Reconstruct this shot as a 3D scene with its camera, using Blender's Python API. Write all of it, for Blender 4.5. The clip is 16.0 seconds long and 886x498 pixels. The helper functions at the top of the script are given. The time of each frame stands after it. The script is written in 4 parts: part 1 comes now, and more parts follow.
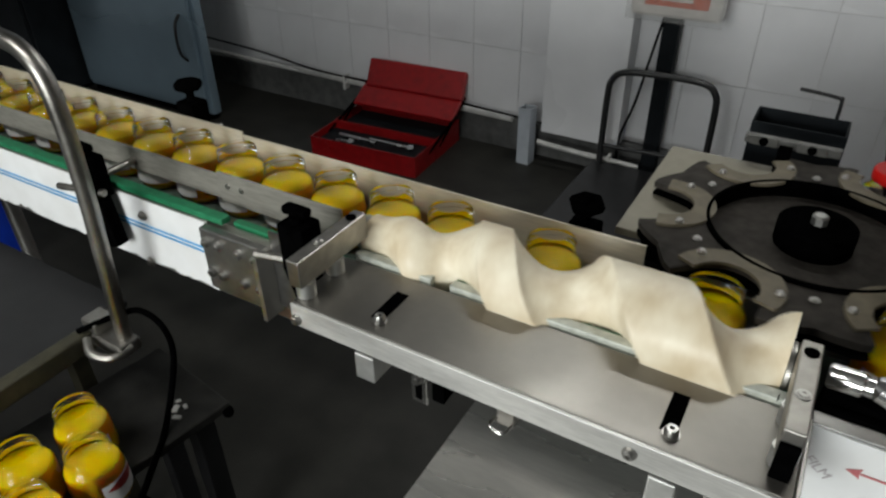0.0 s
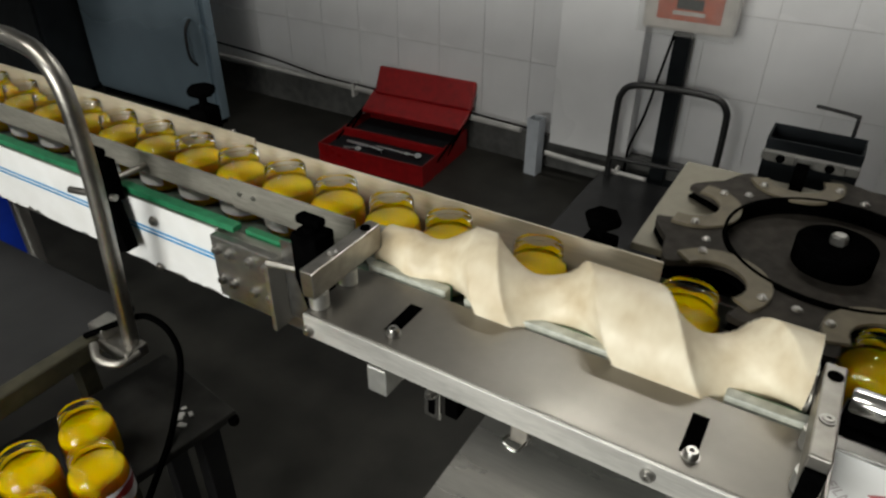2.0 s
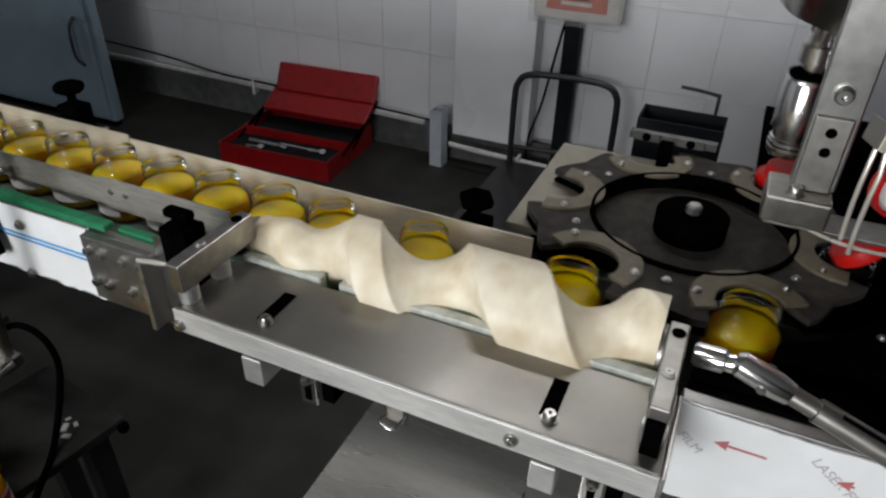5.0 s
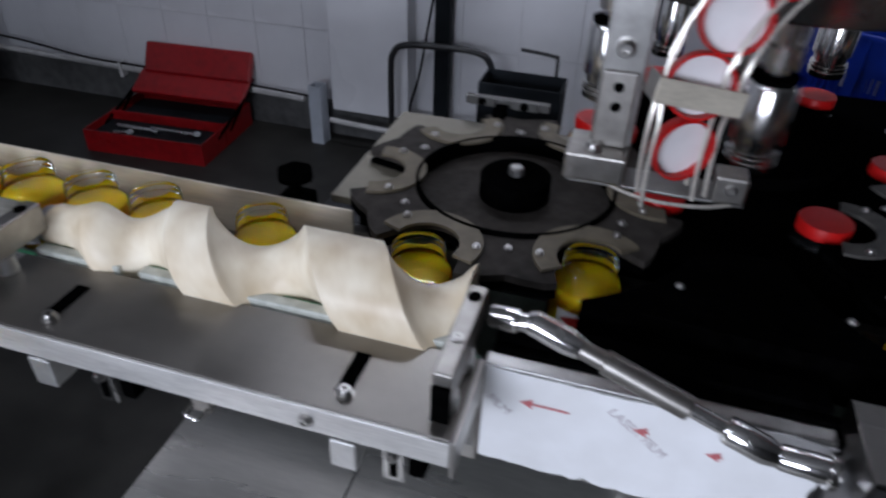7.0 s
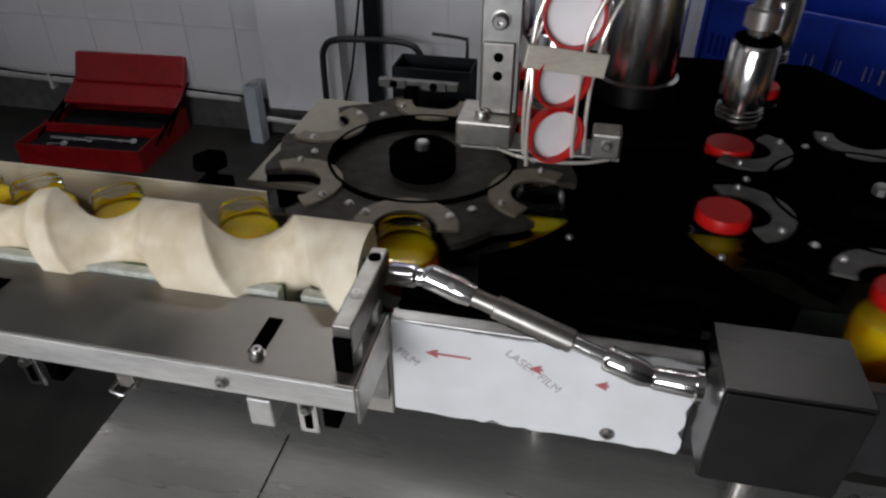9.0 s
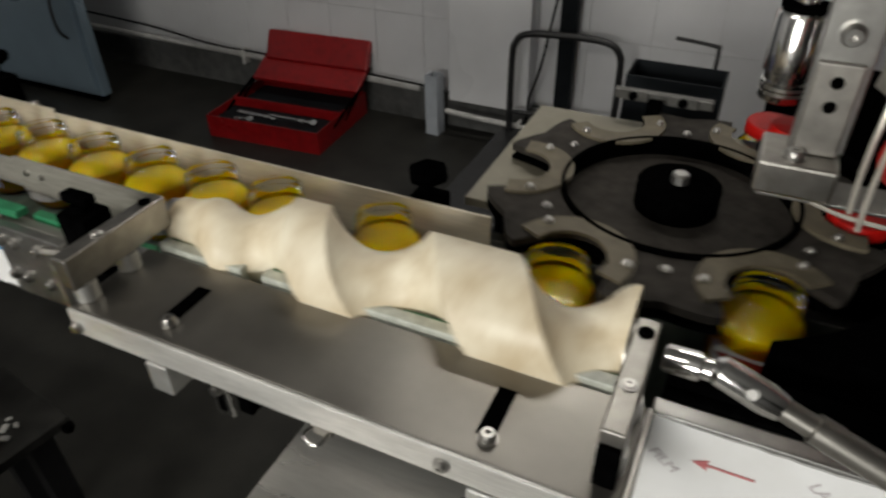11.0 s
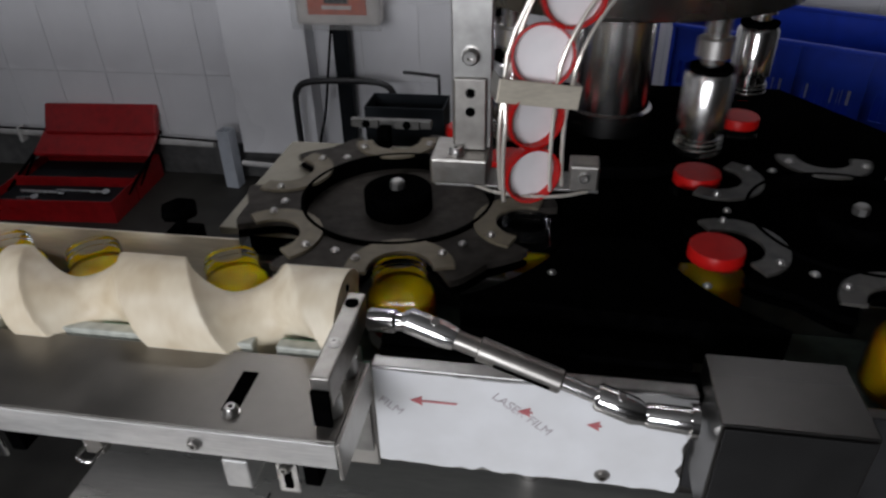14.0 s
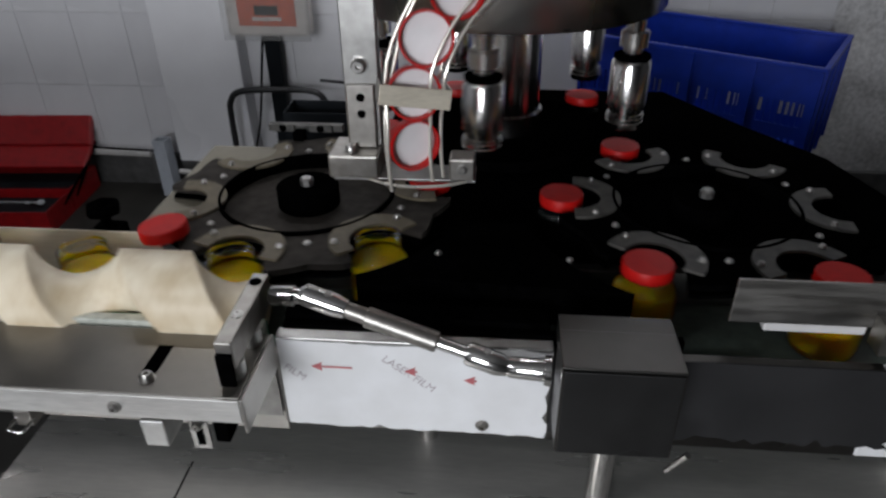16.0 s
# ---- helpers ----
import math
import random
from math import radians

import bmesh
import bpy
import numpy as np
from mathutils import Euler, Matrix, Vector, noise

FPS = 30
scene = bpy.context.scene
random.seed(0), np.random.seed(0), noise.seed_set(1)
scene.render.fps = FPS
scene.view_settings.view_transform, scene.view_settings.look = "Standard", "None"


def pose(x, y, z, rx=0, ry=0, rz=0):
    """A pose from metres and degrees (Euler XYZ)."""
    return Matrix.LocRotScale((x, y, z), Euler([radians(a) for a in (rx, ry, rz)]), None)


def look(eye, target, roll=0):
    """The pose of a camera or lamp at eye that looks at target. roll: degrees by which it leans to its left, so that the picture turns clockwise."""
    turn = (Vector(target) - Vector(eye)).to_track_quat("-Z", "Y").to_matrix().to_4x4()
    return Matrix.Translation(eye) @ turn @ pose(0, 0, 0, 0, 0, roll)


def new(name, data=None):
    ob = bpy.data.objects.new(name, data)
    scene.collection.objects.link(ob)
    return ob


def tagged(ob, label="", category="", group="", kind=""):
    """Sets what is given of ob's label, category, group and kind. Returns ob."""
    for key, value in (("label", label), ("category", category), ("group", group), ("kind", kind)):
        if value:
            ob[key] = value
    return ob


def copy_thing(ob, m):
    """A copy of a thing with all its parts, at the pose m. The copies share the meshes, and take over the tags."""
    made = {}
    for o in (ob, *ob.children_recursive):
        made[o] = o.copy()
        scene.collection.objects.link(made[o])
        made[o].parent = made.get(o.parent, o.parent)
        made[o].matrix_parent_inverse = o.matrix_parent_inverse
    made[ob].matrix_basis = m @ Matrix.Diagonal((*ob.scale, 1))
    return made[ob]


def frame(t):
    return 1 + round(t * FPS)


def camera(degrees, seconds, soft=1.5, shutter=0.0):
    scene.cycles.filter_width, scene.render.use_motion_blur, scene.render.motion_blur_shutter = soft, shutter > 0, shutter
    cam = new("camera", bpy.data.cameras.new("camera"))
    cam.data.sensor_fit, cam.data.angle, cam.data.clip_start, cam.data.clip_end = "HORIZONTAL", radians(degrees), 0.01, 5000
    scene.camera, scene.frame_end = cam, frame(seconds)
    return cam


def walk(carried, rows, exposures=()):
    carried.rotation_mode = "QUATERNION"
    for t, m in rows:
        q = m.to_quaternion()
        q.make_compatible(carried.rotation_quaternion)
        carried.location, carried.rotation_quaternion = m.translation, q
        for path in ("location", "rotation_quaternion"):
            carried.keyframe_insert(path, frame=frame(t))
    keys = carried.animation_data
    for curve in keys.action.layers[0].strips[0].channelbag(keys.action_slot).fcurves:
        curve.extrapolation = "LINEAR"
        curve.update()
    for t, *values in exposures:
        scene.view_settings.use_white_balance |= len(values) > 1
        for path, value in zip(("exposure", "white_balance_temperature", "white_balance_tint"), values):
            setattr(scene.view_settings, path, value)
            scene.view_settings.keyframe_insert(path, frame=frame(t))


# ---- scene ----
cam = camera(66.1, 16.0, soft=2.4, shutter=0.6)
PATH = [
    (0, (-0.0126, 0.1357, 1.3581), (-0.9947, 1.7767, 0.0817), -0.7),
    (0.5, (-0.0149, 0.1299, 1.3558), (-0.9947, 1.771, 0.077), 0.6),
    (1, (-0.0161, 0.1334, 1.357), (-0.9947, 1.7836, 0.0897), 0.4),
    (1.5, (-0.0218, 0.1299, 1.357), (-0.9855, 1.7813, 0.0805), 1.0),
    (2, (-0.0322, 0.1368, 1.3581), (-1.0281, 1.7871, 0.1035), 0.3),
    (2.5, (-0.0196, 0.1357, 1.3581), (-0.9786, 1.8158, 0.1139), 0.5),
    (3, (-0.008, 0.1403, 1.3536), (-0.9188, 1.8308, 0.0863), 1.0),
    (3.5, (-0.0011, 0.1437, 1.3501), (-0.874, 1.8469, 0.0736), 1.3),
    (4, (0.0149, 0.1483, 1.3524), (-0.7901, 1.8963, 0.0932), 2.1),
    (4.2, (0.0218, 0.1495, 1.3524), (-0.7728, 1.9032, 0.0943), 2.0),
    (6.5, (0.0701, 0.1644, 1.3432), (-0.5692, 1.9573, 0.0529), 0.9),
    (7, (0.1541, 0.2162, 1.3363), (-0.3519, 2.0297, 0.0161), 2.1),
    (7.5, (0.2438, 0.2139, 1.3236), (-0.2116, 2.0217, -0.023), 0.7),
    (8, (0.2829, 0.1644, 1.3294), (-0.1035, 2.0125, 0.0161), 0.0),
    (8.2, (0.2702, 0.1541, 1.342), (-0.1069, 2.0125, 0.0403), 0.3),
    (10.3, (0.169, 0.2829, 1.3052), (-0.2955, 2.0608, -0.0793), 0.1),
    (10.5, (0.1368, 0.3036, 1.2926), (-0.4347, 2.0573, -0.0805), -0.5),
    (11, (0.0713, 0.2898, 1.2972), (-0.736, 1.9699, -0.0506), -0.9),
    (11.5, (0.0448, 0.2565, 1.3098), (-0.8291, 1.9297, -0.0058), -0.8),
    (12, (0.0529, 0.2323, 1.3282), (-0.7797, 1.9538, 0.0506), -0.6),
    (12.5, (0.1138, 0.1978, 1.3271), (-0.5658, 2.0044, 0.0782), -0.4),
    (13, (0.1771, 0.1909, 1.3317), (-0.322, 2.0631, 0.092), -0.7),
    (13.5, (0.2162, 0.1886, 1.3294), (-0.161, 2.0941, 0.0989), -0.8),
    (14, (0.2369, 0.192, 1.3317), (-0.0954, 2.1068, 0.1001), -1.4),
    (14.5, (0.253, 0.1989, 1.334), (-0.0057, 2.1298, 0.1116), -0.7),
    (15, (0.2611, 0.1863, 1.3386), (0.0725, 2.1332, 0.1288), -0.1),
    (15.5, (0.2944, 0.1495, 1.3397), (0.1794, 2.0826, 0.0989), 1.0),
    (16, (0.33, 0.0897, 1.365), (0.1507, 2.0366, 0.153), -0.6),
]
EXPOSURES = [(0, -0.13, 6750, 7), (3, -0.09, 7350, 8), (4.2, -0.13, 7200, 8), (6.3, -0.17, 5650, 18), (8, -0.41, 6200, 17), (9.2, -0.37, 6600, 14), (10.5, -0.22, 7400, 10), (11.5, -0.27, 6800, 11), (12.5, -0.43, 6100, 17), (14.5, -0.52, 6500, 15), (16, -0.39, 6400, 14)]
walk(cam, [(t, look(eye, target, roll)) for t, eye, target, roll in PATH], EXPOSURES)

# ---- light ----
world = bpy.data.worlds.new("world")
scene.world = world
world.use_nodes = True
world.node_tree.nodes["Background"].inputs[0].default_value = (0.75, 0.85, 1.0, 1)
world.node_tree.nodes["Background"].inputs[1].default_value = 0.003


def area(name, loc, target, sx, sy, power, color=(1, 1, 1)):
    d = bpy.data.lights.new(name, "AREA")
    d.shape, d.size, d.size_y, d.energy, d.color = "RECTANGLE", sx, sy, power, color
    ob = new(name, d)
    ob.matrix_world = look(loc, target)
    return ob


# daylight from a two-paned window in the wall behind the camera
WIN_X, WIN_Z = (-1.45, 0.15), (0.95, 2.05)
for wx in (-1.04, -0.26):
    area("window_light", (wx, -2.58, 1.5), (wx, 0.0, 1.5), 0.74, 1.06, 52, (0.93, 0.97, 1.0))
TUBES = [(-1.25, -0.2, 2.1, 13), (-0.35, 2.2, 2.75, 15), (0.75, 2.3, 2.75, 3)]
for lx, ly, lz, p in TUBES:
    area("tube_light", (lx, ly, lz - 0.03), (lx, ly + 0.001, 0), 1.2, 0.16, p, (0.97, 0.99, 1.0))

# ---- materials ----


def mat(name, color, rough=0.5, metal=0.0, var=0.15, scale=40.0, bump=0.0, coat=0.0, dirt=None, stretch=(1, 1, 1)):
    """A surface with fine grain and larger patches of wear."""
    m = bpy.data.materials.new(name)
    m.use_nodes = True
    nt = m.node_tree
    b = nt.nodes["Principled BSDF"]
    tc = nt.nodes.new("ShaderNodeTexCoord")
    mp = nt.nodes.new("ShaderNodeMapping")
    mp.inputs["Scale"].default_value = stretch
    nt.links.new(tc.outputs["Object"], mp.inputs["Vector"])
    n1 = nt.nodes.new("ShaderNodeTexNoise")
    n1.inputs["Scale"].default_value, n1.inputs["Detail"].default_value = scale, 6
    n2 = nt.nodes.new("ShaderNodeTexNoise")
    n2.inputs["Scale"].default_value, n2.inputs["Detail"].default_value = scale / 9, 4
    for n in (n1, n2):
        nt.links.new(mp.outputs[0], n.inputs["Vector"])
    add = nt.nodes.new("ShaderNodeMath")
    add.operation = "ADD"
    nt.links.new(n1.outputs[0], add.inputs[0])
    nt.links.new(n2.outputs[0], add.inputs[1])
    mr = nt.nodes.new("ShaderNodeMapRange")
    mr.inputs[1].default_value, mr.inputs[2].default_value = 0.7, 1.3
    nt.links.new(add.outputs[0], mr.inputs[0])
    mx = nt.nodes.new("ShaderNodeMix")
    mx.data_type = "RGBA"
    lo = dirt or tuple(c * (1 - 2 * var) for c in color)
    mx.inputs[6].default_value = (*lo, 1)
    mx.inputs[7].default_value = (*[min(1, c * (1 + var)) for c in color], 1)
    nt.links.new(mr.outputs[0], mx.inputs[0])
    nt.links.new(mx.outputs[2], b.inputs["Base Color"])
    b.inputs["Metallic"].default_value = metal
    b.inputs["Coat Weight"].default_value = coat
    rr = nt.nodes.new("ShaderNodeMapRange")
    rr.inputs[1].default_value, rr.inputs[2].default_value = 0.35, 0.65
    rr.inputs[3].default_value, rr.inputs[4].default_value = max(0.02, rough - 0.08), min(1, rough + 0.08)
    nt.links.new(n2.outputs[0], rr.inputs[0])
    nt.links.new(rr.outputs[0], b.inputs["Roughness"])
    if bump:
        bp = nt.nodes.new("ShaderNodeBump")
        bp.inputs["Strength"].default_value, bp.inputs["Distance"].default_value = bump, 0.002
        nt.links.new(n1.outputs[0], bp.inputs["Height"])
        nt.links.new(bp.outputs[0], b.inputs["Normal"])
    return m


def clear_mat(name, tint=(1, 1, 1), rough=0.06, body=0.06, ior=1.5):
    """Thin clear plastic: lets light straight through, with gloss by Fresnel and a little milkiness."""
    m = bpy.data.materials.new(name)
    m.use_nodes = True
    nt = m.node_tree
    nt.nodes.clear()
    out = nt.nodes.new("ShaderNodeOutputMaterial")
    tr = nt.nodes.new("ShaderNodeBsdfTransparent")
    tr.inputs[0].default_value = (*tint, 1)
    df = nt.nodes.new("ShaderNodeBsdfDiffuse")
    df.inputs[0].default_value = (0.85, 0.85, 0.82, 1)
    gl = nt.nodes.new("ShaderNodeBsdfGlossy")
    gl.inputs["Roughness"].default_value = rough
    fr = nt.nodes.new("ShaderNodeFresnel")
    fr.inputs[0].default_value = ior
    m1 = nt.nodes.new("ShaderNodeMixShader")
    m1.inputs[0].default_value = body
    m2 = nt.nodes.new("ShaderNodeMixShader")
    nt.links.new(tr.outputs[0], m1.inputs[1])
    nt.links.new(df.outputs[0], m1.inputs[2])
    nt.links.new(fr.outputs[0], m2.inputs[0])
    nt.links.new(m1.outputs[0], m2.inputs[1])
    nt.links.new(gl.outputs[0], m2.inputs[2])
    nt.links.new(m2.outputs[0], out.inputs[0])
    return m


STEEL = mat("brushed_steel", (0.50, 0.485, 0.455), 0.40, 1.0, 0.04, 90, 0.03, stretch=(1, 8, 8))
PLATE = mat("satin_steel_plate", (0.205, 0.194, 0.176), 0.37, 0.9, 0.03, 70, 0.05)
DECK = mat("polished_steel_deck", (0.70, 0.685, 0.65), 0.31, 0.72, 0.06, 30, 0.02, stretch=(1, 6, 6))
COVER = mat("dark_steel_cover", (0.105, 0.101, 0.096), 0.32, 1.0, 0.05, 40, 0.01)
STEEL_DULL = mat("dull_steel", (0.36, 0.355, 0.34), 0.42, 1.0, 0.14, 50, 0.08)
STEEL_BAR = mat("ground_steel", (0.34, 0.325, 0.30), 0.40, 1.0, 0.12, 70, 0.06)
CHROME = mat("chrome", (0.80, 0.79, 0.77), 0.17, 1.0, 0.05, 30)
SATIN = mat("satin_chrome", (0.80, 0.78, 0.74), 0.26, 1.0, 0.05, 30)
# near-black stand-in for the steel cover's unlit front
COVER_SHADED = mat("shaded_cover_front", (0.012, 0.012, 0.012), 0.30, 0.0, 0.2, 30)
BOLT = mat("worn_bolt_steel", (0.45, 0.44, 0.42), 0.34, 1.0, 0.12, 60)
ALU = mat("cast_aluminium", (0.62, 0.62, 0.60), 0.45, 0.9, 0.10, 60, 0.1)
FILM = mat("white_protective_film", (0.87, 0.88, 0.89), 0.38, 0.0, 0.03, 14, 0.15, dirt=(0.74, 0.74, 0.73))
RAIL = mat("pale_rail_steel", (0.58, 0.53, 0.43), 0.5, 0.35, 0.08, 40, 0.08, stretch=(1, 8, 8))
WIRE = mat("bright_wire", (0.78, 0.74, 0.66), 0.32, 0.6, 0.08, 40)
# lighter copy of the plate steel: the lip's highlight is in the colour
LIP_LIT = mat("lit_folded_edge", (0.66, 0.65, 0.62), 0.42, 0.5, 0.10, 50, 0.06, stretch=(1, 8, 8))
FRONTRAIL = mat("dirty_rail_steel", (0.30, 0.285, 0.25), 0.48, 0.5, 0.15, 40, 0.08, stretch=(1, 8, 8))
GREEN = mat("green_wear_strip", (0.016, 0.18, 0.08), 0.4, 0.0, 0.2, 60, 0.1)
BELT = mat("belt_slats", (0.10, 0.13, 0.11), 0.4, 0.0, 0.25, 50, 0.1)
CLEARSTRIP = mat("worn_guide_strip", (0.50, 0.52, 0.46), 0.4, 0.0, 0.2, 70, 0.2)
NYLON = mat("cream_nylon", (0.87, 0.80, 0.64), 0.38, 0.0, 0.06, 30, 0.10, dirt=(0.60, 0.48, 0.31))
CREAM = mat("cream_plate", (0.155, 0.132, 0.092), 0.5, 0.0, 0.16, 45, 0.15)
# cream insert plastic, soiled, and darkened to paint in the turret's shade
SHADED_INSERT = mat("soiled_shaded_cream", (0.075, 0.07, 0.062), 0.5, 0.0, 0.3, 45, 0.15, dirt=(0.02, 0.02, 0.018))
DARKSTEEL = mat("blackened_steel", (0.10, 0.098, 0.092), 0.45, 1.0, 0.2, 60, 0.05)
GREYPLATE = mat("dark_grey_plate", (0.048, 0.043, 0.038), 0.5, 0.0, 0.25, 50, 0.15)
BLACK = mat("black_plastic", (0.0014, 0.0014, 0.0015), 0.5, 0.0, 0.3, 80, 0.1)
BLACKMETAL = mat("black_steel_tube", (0.008, 0.008, 0.009), 0.42, 0.0, 0.3, 60, 0.05, coat=0.1)
TABLE = mat("table_plate", (0.23, 0.21, 0.16), 0.5, 0.2, 0.06, 60, 0.1)
RED = mat("red_painted_steel", (0.24, 0.003, 0.005), 0.33, 0.0, 0.18, 30, 0.05, coat=0.2)
REDCAP = mat("red_cap_plastic", (0.50, 0.009, 0.007), 0.35, 0.0, 0.08, 60)
LINER = mat("white_cap_liner", (0.80, 0.78, 0.78), 0.5, 0.0, 0.04, 40)
BLUE = mat("blue_crate_plastic", (0.003, 0.030, 0.34), 0.38, 0.0, 0.12, 30, 0.05)
CABINET = mat("pale_blue_cabinet", (0.23, 0.31, 0.37), 0.25, 0.5, 0.06, 6, 0.0)
DARKCAB = mat("dark_cabinet", (0.012, 0.014, 0.016), 0.4, 0.0, 0.2, 10)
TILE = mat("white_wall_tile", (0.72, 0.72, 0.735), 0.28, 0.0, 0.05, 5, 0.03)
GROUT = mat("tile_grout", (0.66, 0.655, 0.65), 0.8, 0.0, 0.2, 60, 0.2)
SKIRT = mat("grey_cement_skirting", (0.09, 0.09, 0.088), 0.7, 0.0, 0.25, 25, 0.3)
FLOOR = mat("dark_cement_floor", (0.023, 0.0222, 0.0195), 0.45, 0.0, 0.28, 8, 0.12)
CEIL = mat("ceiling_paint", (0.22, 0.22, 0.215), 0.8, 0.0, 0.05, 8)
PIPE = mat("painted_wall_pipe", (0.55, 0.54, 0.52), 0.5, 0.0, 0.15, 30)
LABELW = mat("jar_label_white", (0.75, 0.74, 0.72), 0.5, 0.0, 0.04, 60)
LABELR = mat("jar_label_red", (0.32, 0.02, 0.015), 0.45, 0.0, 0.1, 60)
PAPER = mat("printed_sheet", (0.70, 0.66, 0.62), 0.5, 0.0, 0.12, 30)
ORANGE = mat("orange_print", (0.60, 0.10, 0.03), 0.5, 0.0, 0.2, 30)
TOOL = mat("tool_steel", (0.6, 0.6, 0.6), 0.3, 1.0, 0.1, 60)
BLUEINK = mat("blue_ink", (0.05, 0.30, 0.60), 0.5, 0.0, 0.2, 40)
REDINK = mat("red_ink", (0.60, 0.17, 0.18), 0.5, 0.0, 0.2, 40)
GREYINK = mat("grey_ink", (0.66, 0.61, 0.63), 0.6, 0.0, 0.2, 40)
GREYDECK = mat("grey_laminate_deck", (0.029, 0.029, 0.030), 0.45, 0.0, 0.15, 12, 0.05)
TABLETOP = mat("dark_worn_table_top", (0.030, 0.029, 0.027), 0.5, 0.0, 0.3, 20, 0.1)
OLIVE = mat("worn_olive_rail", (0.06, 0.055, 0.035), 0.5, 0.3, 0.35, 30, 0.2)
GREYPVC = mat("grey_pvc", (0.40, 0.43, 0.47), 0.45, 0.0, 0.1, 20)
CLEAR = clear_mat("clear_pet", (0.99, 0.99, 0.98), 0.05, 0.004, 1.42)
ACRYL = clear_mat("clear_acrylic", (0.95, 0.95, 0.95), 0.05, 0.08)



def honey_mat():
    """Golden syrup: light spreads deep through it, and some of the view is refracted."""
    m = bpy.data.materials.new("golden_honey")
    m.use_nodes = True
    b = m.node_tree.nodes["Principled BSDF"]
    b.inputs["Base Color"].default_value = (1.0, 0.63, 0.0, 1)
    b.inputs["Roughness"].default_value = 0.05
    b.inputs["IOR"].default_value = 1.36
    b.inputs["Subsurface Weight"].default_value = 1.0
    b.inputs["Subsurface Radius"].default_value = (1.0, 0.62, 0.004)
    b.inputs["Subsurface Scale"].default_value = 0.02
    b.inputs["Transmission Weight"].default_value = 0.2
    return m


HONEY = honey_mat()

GLOW = bpy.data.materials.new("fluorescent_tube")
GLOW.use_nodes = True
_b = GLOW.node_tree.nodes["Principled BSDF"]
_b.inputs["Emission Color"].default_value = (0.95, 0.98, 1, 1)
_b.inputs["Emission Strength"].default_value = 6

for _m, _s in ((BLACK, 0.0), (DARKCAB, 0.03), (GREYPLATE, 0.03), (FLOOR, 0.2), (GREYDECK, 0.2), (TABLETOP, 0.2), (NYLON, 0.3), (REDCAP, 0.2), (CREAM, 0.2)):
    _m.node_tree.nodes["Principled BSDF"].inputs["Specular IOR Level"].default_value = _s

# ---- mesh helpers ----


def link(name, bm, material, parent=None, label="", smooth=False):
    me = bpy.data.meshes.new(name)
    bmesh.ops.recalc_face_normals(bm, faces=bm.faces[:])
    bm.to_mesh(me)
    bm.free()
    if smooth:
        me.shade_smooth()
        me.set_sharp_from_angle(angle=radians(38))
    me.materials.append(material)
    ob = new(name, me)
    if parent:
        ob.parent = parent
    if label:
        ob["label"] = label
    return ob


def part(name, bm, material, parent, label="", smooth=True):
    return link(name, bm, material, parent, label, smooth)


def thing(name, label, category, group="", m=None):
    ob = new(name)
    ob.empty_display_size = 0.05
    if m is not None:
        ob.matrix_basis = m
    return tagged(ob, label, category, group)


def box(bm, x0, x1, y0, y1, z0, z1, bevel=0.0, m=None):
    vs = [bm.verts.new((x, y, z)) for x in (x0, x1) for y in (y0, y1) for z in (z0, z1)]
    fs = [bm.faces.new([vs[i] for i in q]) for q in ((0, 1, 3, 2), (4, 6, 7, 5), (0, 4, 5, 1), (2, 3, 7, 6), (0, 2, 6, 4), (1, 5, 7, 3))]
    if bevel:
        es = list({e for f in fs for e in f.edges})
        r = bmesh.ops.bevel(bm, geom=es, offset=bevel, segments=2, affect="EDGES", profile=0.5)
        vs = list({v for f in r["faces"] for v in f.verts} | {v for v in vs if v.is_valid})
    if m is not None:
        bmesh.ops.transform(bm, matrix=m, verts=vs)
    return bm


def open_box(bm, x0, x1, y0, y1, z0, z1, t):
    """A box of sheet, open at the top."""
    def ring(a, b, c, d, z):
        return [bm.verts.new(p) for p in ((a, c, z), (b, c, z), (b, d, z), (a, d, z))]
    o0, o1 = ring(x0, x1, y0, y1, z0), ring(x0, x1, y0, y1, z1)
    i1, i0 = ring(x0 + t, x1 - t, y0 + t, y1 - t, z1), ring(x0 + t, x1 - t, y0 + t, y1 - t, z0 + t)
    for p, q in ((o0, o1), (o1, i1), (i1, i0)):
        for k in range(4):
            bm.faces.new((p[k], p[(k + 1) % 4], q[(k + 1) % 4], q[k]))
    bm.faces.new(o0)
    bm.faces.new(i0)
    return bm


def nb():
    return bmesh.new()


def bx(*a, **k):
    return box(nb(), *a, **k)


def lathe(bm, prof, seg=24, m=None, caps=True):
    """Turn a profile of (radius, height) about z."""
    rings = []
    for r, z in prof:
        if r < 1e-6:
            rings.append([bm.verts.new((0, 0, z))])
        else:
            rings.append([bm.verts.new((r * math.cos(2 * math.pi * i / seg), r * math.sin(2 * math.pi * i / seg), z)) for i in range(seg)])
    for a, b in zip(rings, rings[1:]):
        for i in range(seg):
            j = (i + 1) % seg
            if len(a) == 1 and len(b) > 1:
                bm.faces.new((a[0], b[i], b[j]))
            elif len(b) == 1 and len(a) > 1:
                bm.faces.new((a[i], a[j], b[0]))
            elif len(a) > 1:
                bm.faces.new((a[i], a[j], b[j], b[i]))
    if caps:
        for ring in (rings[0], rings[-1]):
            if len(ring) > 2:
                bm.faces.new(ring)
    if m is not None:
        bmesh.ops.transform(bm, matrix=m, verts=[v for r in rings for v in r])
    return bm


